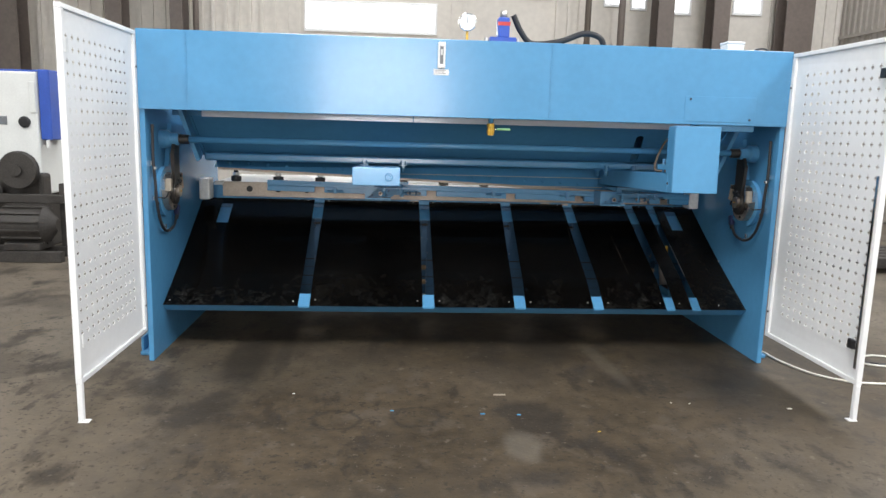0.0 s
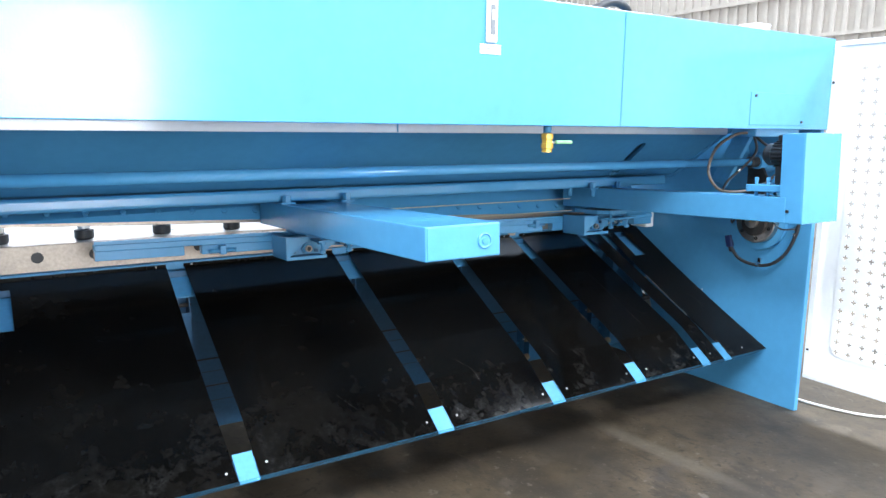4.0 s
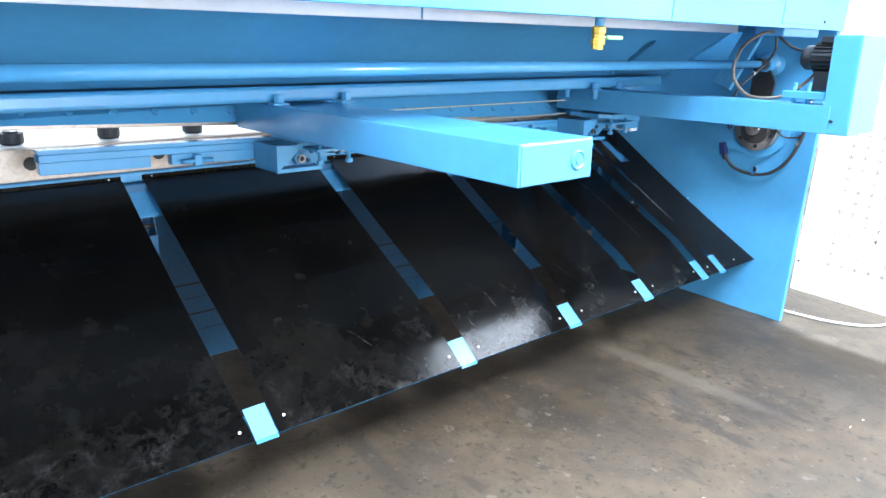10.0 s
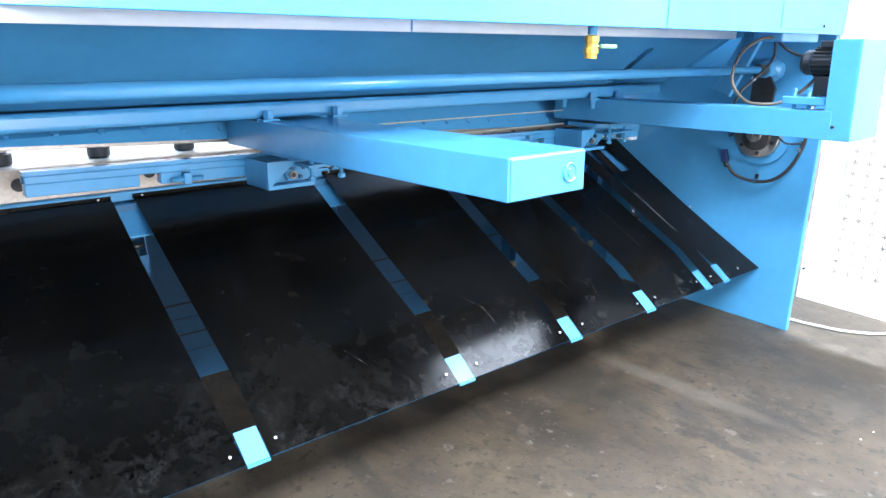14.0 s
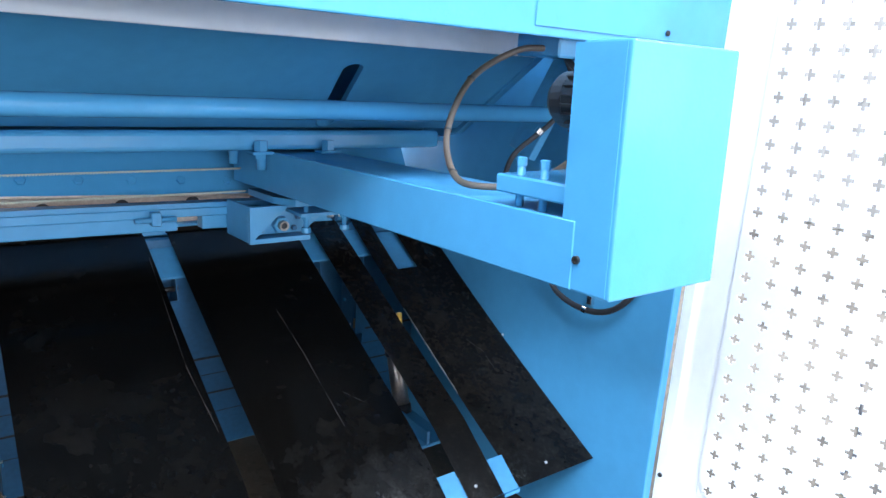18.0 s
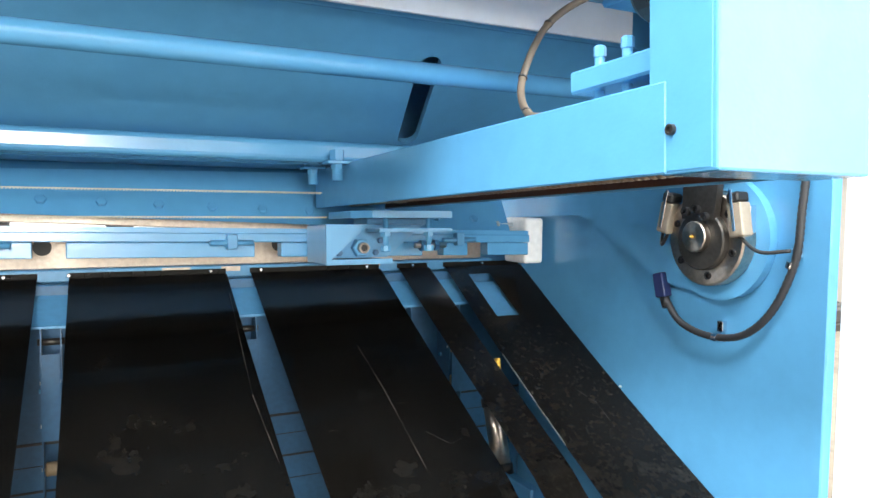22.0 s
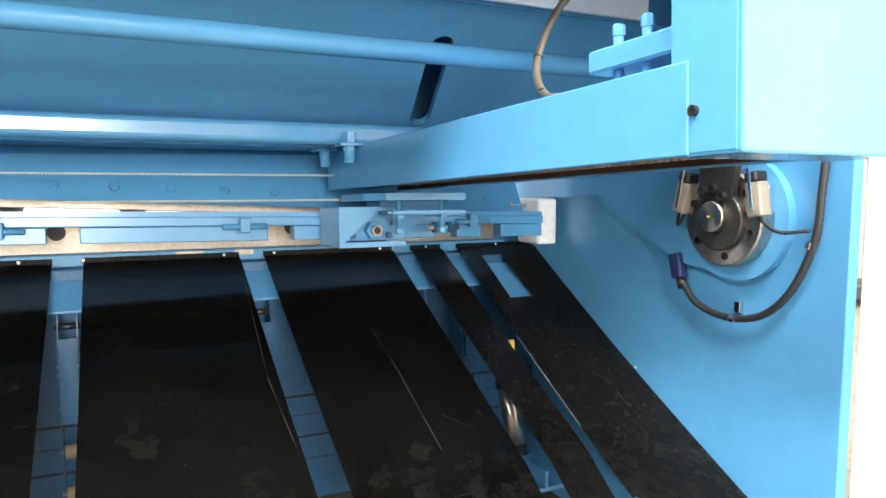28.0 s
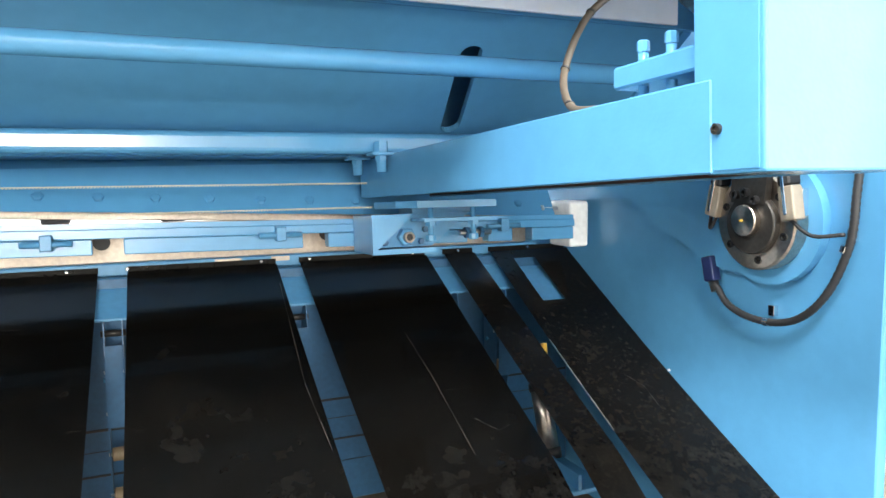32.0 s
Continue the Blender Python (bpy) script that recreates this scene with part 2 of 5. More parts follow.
def add_marks(m, marks):
    """Lays more worn marks over a material: scale, stretch, low, high, amount, colour, gloss change."""
    t = m.node_tree
    n, l = t.nodes, t.links
    b = n["Principled BSDF"]
    geo = [q for q in n if q.bl_idname == "ShaderNodeNewGeometry"][0]
    for scale, stretch, lo, hi, amount, col, off in marks:
        src = b.inputs["Base Color"].links[0].from_socket
        mp = n.new("ShaderNodeMapping")
        mp.inputs["Scale"].default_value, mp.inputs["Location"].default_value, mp.inputs["Rotation"].default_value = stretch, (off, off * 0.7, off * 0.3), (0.2, 0.1, off)
        q = n.new("ShaderNodeTexNoise")
        q.inputs["Scale"].default_value, q.inputs["Detail"].default_value, q.inputs["Roughness"].default_value = scale, 6, 0.56
        l.new(geo.outputs["Position"], mp.inputs["Vector"])
        l.new(mp.outputs[0], q.inputs["Vector"])
        r = n.new("ShaderNodeMapRange")
        r.interpolation_type = "SMOOTHSTEP"
        r.inputs["From Min"].default_value, r.inputs["From Max"].default_value, r.inputs["To Max"].default_value = lo, hi, amount
        l.new(q.outputs["Fac"], r.inputs["Value"])
        mx = n.new("ShaderNodeMix")
        mx.data_type = "RGBA"
        l.new(r.outputs[0], mx.inputs["Factor"])
        l.new(src, mx.inputs["A"])
        mx.inputs["B"].default_value = (*col, 1)
        l.new(mx.outputs["Result"], b.inputs["Base Color"])


SMEARS = [(4, (1, 1, 1), 0.45, 0.80, 0.7, (0.0135, 0.0118, 0.0098), 1.3), (13, (1, 1, 1), 0.55, 0.85, 0.7, (0.022, 0.019, 0.016), 2.9), (8, (1, 12, 12), 0.70, 0.75, 0.5, (0.04, 0.036, 0.031), 4.1), (60, (1, 1, 1), 0.71, 0.76, 0.6, (0.045, 0.04, 0.034), 7.7)]
add_marks(BLACK, SMEARS)
add_marks(DUSTY, SMEARS + [(20, (1, 1, 1), 0.46, 0.92, 0.6, (0.036, 0.030, 0.024), 5.5), (75, (1, 1, 1), 0.48, 0.84, 0.7, (0.040, 0.034, 0.027), 3.3)])


def edge_wear(m, z0, z1, colour):
    """Pale smudges left by sliding blanks, thickest at the lower edge of the sheets."""
    t = m.node_tree
    n, l = t.nodes, t.links
    b = n["Principled BSDF"]
    geo = [q for q in n if q.bl_idname == "ShaderNodeNewGeometry"][0]
    sep = n.new("ShaderNodeSeparateXYZ")
    l.new(geo.outputs["Position"], sep.inputs[0])
    fall = n.new("ShaderNodeMapRange")
    fall.interpolation_type = "SMOOTHSTEP"
    fall.inputs["From Min"].default_value, fall.inputs["From Max"].default_value = z0, z1
    fall.inputs["To Min"].default_value, fall.inputs["To Max"].default_value = 1.0, 0.0
    l.new(sep.outputs["Z"], fall.inputs["Value"])
    out = fall.outputs[0]
    # large clouds, finger-wide smudges, then grain
    for scale, detail, lo, hi in ((6, 3, 0.38, 0.68), (24, 4, 0.40, 0.74), (130, 2, 0.22, 0.70)):
        q = n.new("ShaderNodeTexNoise")
        q.inputs["Scale"].default_value, q.inputs["Detail"].default_value, q.inputs["Roughness"].default_value = scale, detail, 0.6
        q.inputs["Distortion"].default_value = 0.6
        l.new(geo.outputs["Position"], q.inputs["Vector"])
        r = n.new("ShaderNodeMapRange")
        r.interpolation_type = "SMOOTHSTEP"
        r.inputs["From Min"].default_value, r.inputs["From Max"].default_value = lo, hi
        l.new(q.outputs["Fac"], r.inputs["Value"])
        mul = n.new("ShaderNodeMath")
        mul.operation = "MULTIPLY"
        l.new(out, mul.inputs[0])
        l.new(r.outputs[0], mul.inputs[1])
        out = mul.outputs[0]
    mx = n.new("ShaderNodeMix")
    mx.data_type = "RGBA"
    l.new(out, mx.inputs["Factor"])
    l.new(b.inputs["Base Color"].links[0].from_socket, mx.inputs["A"])
    mx.inputs["B"].default_value = (*colour, 1)
    l.new(mx.outputs["Result"], b.inputs["Base Color"])
    # the smudges are duller than the bare sheet
    rough = n.new("ShaderNodeMix")
    rough.data_type = "FLOAT"
    l.new(out, rough.inputs["Factor"])
    l.new(b.inputs["Roughness"].links[0].from_socket, rough.inputs["A"])
    rough.inputs["B"].default_value = 0.42
    l.new(rough.outputs["Result"], b.inputs["Roughness"])


for sheet_paint in (BLACK, DUSTY):
    edge_wear(sheet_paint, 0.255, 0.47, (0.075, 0.073, 0.069))
add_marks(CONCRETE, [(3.2, (1, 0.7, 1), 0.52, 0.66, 0.75, (0.021, 0.016, 0.011), 2.2), (6, (1, 0.8, 1), 0.55, 0.66, 0.6, (0.085, 0.066, 0.046), 6.6), (9, (1, 0.4, 1), 0.58, 0.68, 0.6, (0.018, 0.013, 0.009), 0.4), (26, (1, 1, 1), 0.57, 0.68, 0.75, (0.024, 0.018, 0.012), 8.4), (1.4, (1, 1, 1), 0.50, 0.64, 0.5, (0.034, 0.025, 0.016), 9.2),
                     (18, (1, 1, 1), 0.64, 0.72, 0.7, (0.13, 0.108, 0.082), 5.1), (48, (1, 1, 1), 0.60, 0.68, 0.7, (0.018, 0.014, 0.010), 3.4), (70, (1, 1, 1), 0.64, 0.70, 0.7, (0.11, 0.092, 0.07), 1.9)])


def stain(m, centre, size, turn, colour, amount, ring=False):
    """An old stain on the floor: an uneven oval or a ring, of its own place and shape."""
    t = m.node_tree
    n, l = t.nodes, t.links
    b = n["Principled BSDF"]
    geo = [q for q in n if q.bl_idname == "ShaderNodeNewGeometry"][0]
    wob = n.new("ShaderNodeTexNoise")
    wob.inputs["Scale"].default_value, wob.inputs["Detail"].default_value = 2.2 / max(size), 5
    l.new(geo.outputs["Position"], wob.inputs["Vector"])
    add = n.new("ShaderNodeVectorMath")
    add.operation = "MULTIPLY_ADD"
    add.inputs[1].default_value = (0.5 * size[0], 0.5 * size[0], 0.0)
    l.new(wob.outputs["Color"], add.inputs[0])
    l.new(geo.outputs["Position"], add.inputs[2])
    mp = n.new("ShaderNodeMapping")
    mp.vector_type = "TEXTURE"
    mp.inputs["Location"].default_value = (centre[0] + 0.25 * size[0], centre[1] + 0.25 * size[0], 0)
    mp.inputs["Rotation"].default_value = (0, 0, radians(turn))
    mp.inputs["Scale"].default_value = (size[0], size[1], 1000)
    l.new(add.outputs[0], mp.inputs["Vector"])
    g = n.new("ShaderNodeTexGradient")
    g.gradient_type = "SPHERICAL"
    l.new(mp.outputs[0], g.inputs["Vector"])
    r = n.new("ShaderNodeMapRange")
    r.interpolation_type = "SMOOTHSTEP"
    r.inputs["From Max"].default_value, r.inputs["To Max"].default_value = (0.16, amount) if ring else (0.6, amount)
    l.new(g.outputs["Fac"], r.inputs["Value"])
    out = r.outputs[0]
    if ring:
        inner = n.new("ShaderNodeMapRange")
        inner.interpolation_type = "SMOOTHSTEP"
        inner.inputs["From Min"].default_value, inner.inputs["From Max"].default_value = 0.18, 0.36
        inner.inputs["To Min"].default_value, inner.inputs["To Max"].default_value = 1.0, 0.0
        l.new(g.outputs["Fac"], inner.inputs["Value"])
        mul = n.new("ShaderNodeMath")
        mul.operation = "MULTIPLY"
        l.new(out, mul.inputs[0])
        l.new(inner.outputs[0], mul.inputs[1])
        out = mul.outputs[0]
    mx = n.new("ShaderNodeMix")
    mx.data_type = "RGBA"
    l.new(out, mx.inputs["Factor"])
    l.new(b.inputs["Base Color"].links[0].from_socket, mx.inputs["A"])
    mx.inputs["B"].default_value = (*colour, 1)
    l.new(mx.outputs["Result"], b.inputs["Base Color"])


OIL = (0.019, 0.015, 0.011)
for where, size, turn, amount in (((-1.22, 0.05), (0.17, 0.62), 3, 0.7), ((-1.03, 0.15), (0.06, 0.5), 2, 0.5), ((-0.52, 0.30), (0.05, 0.35), -4, 0.5), ((0.52, 0.32), (0.24, 0.42), 0, 0.6), ((1.30, -0.25), (0.42, 0.85), 8, 0.45), ((0.18, -1.38), (0.15, 0.10), 0, 0.6), ((-1.50, -0.70), (0.06, 0.10), 0, 0.5)):
    stain(CONCRETE, where, size, turn, OIL, amount)
for where, size in (((-0.66, -0.82), 0.125), ((-0.30, -0.79), 0.135)):
    stain(CONCRETE, where, (size, size), 0, OIL, 0.55, True)
stain(CONCRETE, (0.80, 0.05), (0.07, 0.55), 4, (0.12, 0.098, 0.070), 0.5)
stain(CONCRETE, (0.14, -1.10), (0.11, 0.20), 0, (0.14, 0.120, 0.092), 0.5)

# ---- shape helpers ----


def add_box(bm, x0, x1, y0, y1, z0, z1, m=None):
    vs = [bm.verts.new((x, y, z)) for x in (x0, x1) for y in (y0, y1) for z in (z0, z1)]
    if m is not None:
        for v in vs:
            v.co = m @ v.co
    for f in ((0, 1, 3, 2), (4, 6, 7, 5), (0, 4, 5, 1), (2, 3, 7, 6), (0, 2, 6, 4), (1, 5, 7, 3)):
        bm.faces.new([vs[i] for i in f])
    return vs


def bm_box(x0, x1, y0, y1, z0, z1, bevel=0.0, seg=2, m=None):
    bm = bmesh.new()
    add_box(bm, x0, x1, y0, y1, z0, z1, m)
    if bevel:
        bmesh.ops.bevel(bm, geom=bm.edges[:], offset=bevel, segments=seg, affect="EDGES", profile=0.5)
    return bm


def add_cyl(bm, p0, p1, r, seg=20, r1=None):
    p0, p1 = Vector(p0), Vector(p1)
    r1 = r if r1 is None else r1
    q = (p1 - p0).to_track_quat("Z", "Y")
    rings = []
    for p, rad in ((p0, r), (p1, r1)):
        rings.append([bm.verts.new(p + q @ Vector((rad * math.cos(2 * math.pi * k / seg), rad * math.sin(2 * math.pi * k / seg), 0))) for k in range(seg)])
    for k in range(seg):
        f = bm.faces.new((rings[0][k], rings[0][(k + 1) % seg], rings[1][(k + 1) % seg], rings[1][k]))
        f.smooth = True
    bm.faces.new(rings[0][::-1])
    bm.faces.new(rings[1])


def bm_cyl(p0, p1, r, seg=20, r1=None):
    bm = bmesh.new()
    add_cyl(bm, p0, p1, r, seg, r1)
    return bm


def bm_turned(p, axis, rings, seg=24):
    """A turned part: rings of (distance along axis, radius) from p."""
    bm = bmesh.new()
    q = Vector(axis).to_track_quat("Z", "Y")
    loops = []
    for d, r in rings:
        loops.append([bm.verts.new(Vector(p) + q @ Vector((r * math.cos(2 * math.pi * k / seg), r * math.sin(2 * math.pi * k / seg), d))) for k in range(seg)])
    for a, b in zip(loops, loops[1:]):
        for k in range(seg):
            bm.faces.new((a[k], a[(k + 1) % seg], b[(k + 1) % seg], b[k]))
    bm.faces.new(loops[0][::-1])
    bm.faces.new(loops[-1])
    return bm


def glide(points, steps=10):
    """A smooth line through the points."""
    pts = [Vector(p) for p in points]
    ext = [2 * pts[0] - pts[1]] + pts + [2 * pts[-1] - pts[-2]]
    out = []
    for a, b, c, d in zip(ext, ext[1:], ext[2:], ext[3:]):
        for k in range(steps):
            t = k / steps
            out.append(0.5 * (2 * b + (c - a) * t + (2 * a - 5 * b + 4 * c - d) * t * t + (3 * b - a - 3 * c + d) * t ** 3))
    return out + [pts[-1]]


def bm_tube(points, r, seg=10, steps=10, ribs=0.0):
    """A hose along a smooth line; ribs: how far every second ring stands proud."""
    bm = bmesh.new()
    line = glide(points, steps)
    up, last = Vector((0.13, 0.31, 0.94)), None
    for i, p in enumerate(line):
        d = (line[min(i + 1, len(line) - 1)] - line[max(i - 1, 0)]).normalized()
        u = (up - d * up.dot(d)).normalized()
        w = d.cross(u)
        up = u
        rad = r + (ribs if i % 2 else 0)
        ring = [bm.verts.new(p + rad * (math.cos(2 * math.pi * k / seg) * u + math.sin(2 * math.pi * k / seg) * w)) for k in range(seg)]
        if last:
            for k in range(seg):
                f = bm.faces.new((last[k], last[(k + 1) % seg], ring[(k + 1) % seg], ring[k]))
                f.smooth = True
        else:
            bm.faces.new(ring[::-1])
        last = ring
    bm.faces.new(last)
    return bm


def bm_prism(profile, x0, x1):
    """An extrusion along x of a closed outline of (y, z)."""
    bm = bmesh.new()
    a = [bm.verts.new((x0, y, z)) for y, z in profile]
    b = [bm.verts.new((x1, y, z)) for y, z in profile]
    n = len(profile)
    for i in range(n):
        bm.faces.new((a[i], a[(i + 1) % n], b[(i + 1) % n], b[i]))
    bm.faces.new(a[::-1])
    bm.faces.new(b)
    bmesh.ops.recalc_face_normals(bm, faces=bm.faces[:])
    return bm


def thing(name, base, label, category, group="", kind=""):
    ob = new(name)
    ob.location = base
    return tagged(ob, label, category, group, kind)


def whereis(ob):
    p = Vector((0, 0, 0))
    while ob:
        p += ob.location
        ob = ob.parent
    return p


def part(name, bm, mat, parent, label=""):
    me = bpy.data.meshes.new(name)
    bmesh.ops.recalc_face_normals(bm, faces=bm.faces[:])
    off = whereis(parent)
    for v in bm.verts:
        v.co -= off
    bm.to_mesh(me)
    bm.free()
    me.materials.append(mat)
    ob = new(name, me)
    ob.parent = parent
    if label:
        ob["label"] = label
    return ob


def single(name, bm, mat, label, category="", group="", kind=""):
    """A thing that is one mesh."""
    me = bpy.data.meshes.new(name)
    bmesh.ops.recalc_face_normals(bm, faces=bm.faces[:])
    bm.to_mesh(me)
    bm.free()
    me.materials.append(mat)
    return tagged(new(name, me), label, category, group, kind)


def bolt(parent, p, axis, r=0.011, mat=None, socket=False):
    """A bolt head, hexagonal, or round with a socket."""
    rings = [(0, r), (r * 0.9, r), (r * 1.05, r * 0.85)]
    if socket:
        rings += [(r * 1.05, r * 0.5), (r * 0.5, r * 0.45)]
    return part("bolt", bm_turned(p, axis, rings, 12 if socket else 6), mat or BLUE2, parent)


def bm_plate(outline, holes, place, thick):
    """A flat plate with holes: outlines of (a, b), put into the world by place(a, b, h)."""
    bm = bmesh.new()
    for ring in (outline, *holes):
        vs = [bm.verts.new((a, b, 0)) for a, b in ring]
        for i in range(len(vs)):
            bm.edges.new((vs[i], vs[(i + 1) % len(vs)]))
    bmesh.ops.triangle_fill(bm, use_beauty=True, use_dissolve=False, edges=bm.edges[:], normal=(0, 0, 1))
    got = bmesh.ops.extrude_face_region(bm, geom=bm.faces[:])
    up = {v for v in got["geom"] if isinstance(v, bmesh.types.BMVert)}
    for v in bm.verts:
        v.co = Vector(place(v.co.x, v.co.y, thick if v in up else 0.0))
    return bm


def lean(bm, k):
    """Lets a long part fall by k metres for each metre along x."""
    for v in bm.verts:
        v.co.z -= k * v.co.x
    return bm

# ---- the hall ----
XL, XR, YN, YF = -12.0, 7.6, -9.0, 9.0


def wall_with_holes(name, axis, at, a0, a1, z1, holes, thick, label):
    """A wall with rectangular openings; axis 'x' runs along x at y=at, axis 'y' along y at x=at."""
    bm = bmesh.new()
    cuts = sorted({a0, a1, *[h[0] for h in holes], *[h[1] for h in holes]})
    zs = sorted({0.0, z1, *[h[2] for h in holes], *[h[3] for h in holes]})
    for a, b in zip(cuts, cuts[1:]):
        for c, d in zip(zs, zs[1:]):
            if any(h[0] <= a and b <= h[1] and h[2] <= c and d <= h[3] for h in holes):
                continue
            if axis == "x":
                add_box(bm, a, b, at, at + thick, c, d)
            else:
                add_box(bm, at, at + thick, a, b, c, d)
    bmesh.ops.remove_doubles(bm, verts=bm.verts[:], dist=0.0005)
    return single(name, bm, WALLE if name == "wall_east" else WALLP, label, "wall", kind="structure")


ground = bmesh.new()
bmesh.ops.create_grid(ground, x_segments=1, y_segments=1, size=1)
for v in ground.verts:
    v.co = Vector((-2.2 + v.co.x * 9.9, v.co.y * 9.1, 0))
single("floor", ground, CONCRETE, "worn oily brown concrete workshop floor with stains", "floor", kind="structure")

FRONT_WINDOWS = [(-1.98, 0.30, 2.92, 3.45), (0.95, 2.25, 3.60, 4.4), (3.22, 3.60, 3.52, 4.4), (3.70, 4.0, 3.47, 4.4), (4.45, 4.80, 3.42, 4.4), (5.55, 6.1, 3.46, 4.4)]
wall_with_holes("wall_north", "x", YF, XL, XR, ROOF_Z, FRONT_WINDOWS, 0.12, "pale ribbed sheet wall with bright windows")
wall_with_holes("wall_south", "x", YN - 0.12, XL, XR, ROOF_Z, [(-1.7, 0.5, 1.2, 3.0), (-5.0, 7.0, 4.6, 6.0)], 0.12, "pale ribbed sheet wall with a tall bright opening")
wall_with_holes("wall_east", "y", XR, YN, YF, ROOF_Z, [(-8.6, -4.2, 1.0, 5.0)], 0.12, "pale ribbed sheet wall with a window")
wall_with_holes("wall_west", "y", XL - 0.12, YN, YF, ROOF_Z, [(-3, 3, 2.6, 4.2)], 0.12, "pale ribbed sheet wall with a window")
roof = bmesh.new()
xs = sorted({XL, XR, *[s[0] - 1.35 for s in SKYLIGHTS], *[s[0] + 1.35 for s in SKYLIGHTS]})
ys = sorted({YN, YF, *[s[1] - 1.7 for s in SKYLIGHTS], *[s[1] + 1.7 for s in SKYLIGHTS]})
for a, b in zip(xs, xs[1:]):
    for c, d in zip(ys, ys[1:]):
        if not any(abs((a + b) / 2 - sx) < 1.3 and abs((c + d) / 2 - sy) < 1.5 for sx, sy in SKYLIGHTS):
            add_box(roof, a, b, c, d, ROOF_Z + 0.03, ROOF_Z + 0.12)
single("ceiling", roof, ROOFM, "grey sheet roof with skylight openings", "ceiling", kind="structure")

# ribs of the cladding
ribs = bmesh.new()
for k in range(96):
    x = XL + 0.1 + k * 0.204
    if not any(w[0] - 0.05 < x < w[1] + 0.05 for w in FRONT_WINDOWS):
        add_box(ribs, x, x + 0.06, YF - 0.035, YF - 0.001, 0.02, ROOF_Z - 0.02)
    else:
        add_box(ribs, x, x + 0.06, YF - 0.035, YF - 0.001, 0.02, 2.9)
tagged(single("cladding_ribs", ribs, WALLP, "pale ribs of the sheet cladding", "wall rib"), kind="stuff")
ribs = bmesh.new()
for k in range(74):
    y = -2.6 + k * 0.157
    add_box(ribs, XR - 0.035, XR - 0.001, y, y + 0.05, 0.02, ROOF_Z - 0.02)
for z in (1.3, 2.55, 3.1, 4.3):
    add_box(ribs, XR - 0.055, XR - 0.036, -2.6, YF - 0.05, z, z + 0.05)
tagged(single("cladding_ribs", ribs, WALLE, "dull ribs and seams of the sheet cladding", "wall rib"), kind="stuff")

for i, (x, y, w) in enumerate([(-6.65, 8.6, 0.42), (-4.95, 8.6, 0.26), (-3.96, 8.6, 0.20), (4.15, 8.6, 0.28), (5.12, 8.6, 0.28), (6.5, 8.6, 0.50)]):
    col = thing("steel_column", (x, y, 0), "grey painted steel column against the hall wall", "column", "hall columns", "structure")
    part("web", bm_box(x - 0.012, x + 0.012, y - 0.17, y + 0.17, 0, ROOF_Z), COLUMN, col)
    part("flange", bm_box(x - w / 2, x + w / 2, y - 0.19, y - 0.171, 0, ROOF_Z, 0.003, 1), COLUMN, col)
    part("flange", bm_box(x - w / 2, x + w / 2, y + 0.171, y + 0.19, 0, ROOF_Z, 0.003, 1), COLUMN, col)
for x, y, r, mt in ((2.88, 8.7, 0.055, TAN), (3.47, 8.7, 0.06, COLUMN), (-6.95, 8.55, 0.05, TAN), (-3.72, 8.7, 0.05, COLUMN)):
    single("wall_pipe", bm_cyl((x, y, 0), (x, y, ROOF_Z), r, 12), mt, "upright pipe in front of the hall wall", "pipe", "wall pipes")
for i, w in enumerate(FRONT_WINDOWS):
    win = thing("window_%d" % (i + 1), (w[0], YF, w[2]), "bright overexposed factory window in a pale frame", "window", "hall windows", "structure")
    a, b, c, d = w
    for q in ((a, b, c, c + 0.05), (a, b, d - 0.05, d), (a, a + 0.04, c + 0.05, d - 0.05), (b - 0.04, b, c + 0.05, d - 0.05)):
        part("window_frame", bm_box(q[0], q[1], YF - 0.03, YF + 0.03, q[2], q[3], 0.004, 1), WHITE, win)
glow = bpy.data.materials.new("white_sky_backdrop")
glow.use_nodes = True
gb = glow.node_tree.nodes["Principled BSDF"]
gb.inputs["Base Color"].default_value = (0, 0, 0, 1)
gb.inputs["Emission Color"].default_value, gb.inputs["Emission Strength"].default_value = (0.95, 0.98, 1, 1), 4.0
back = bmesh.new()
add_box(back, -9, XR, YF + 0.6, YF + 0.62, 2.2, 5.2)
single("backdrop", back, glow, "white overcast sky outside the windows", "sky", kind="structure")

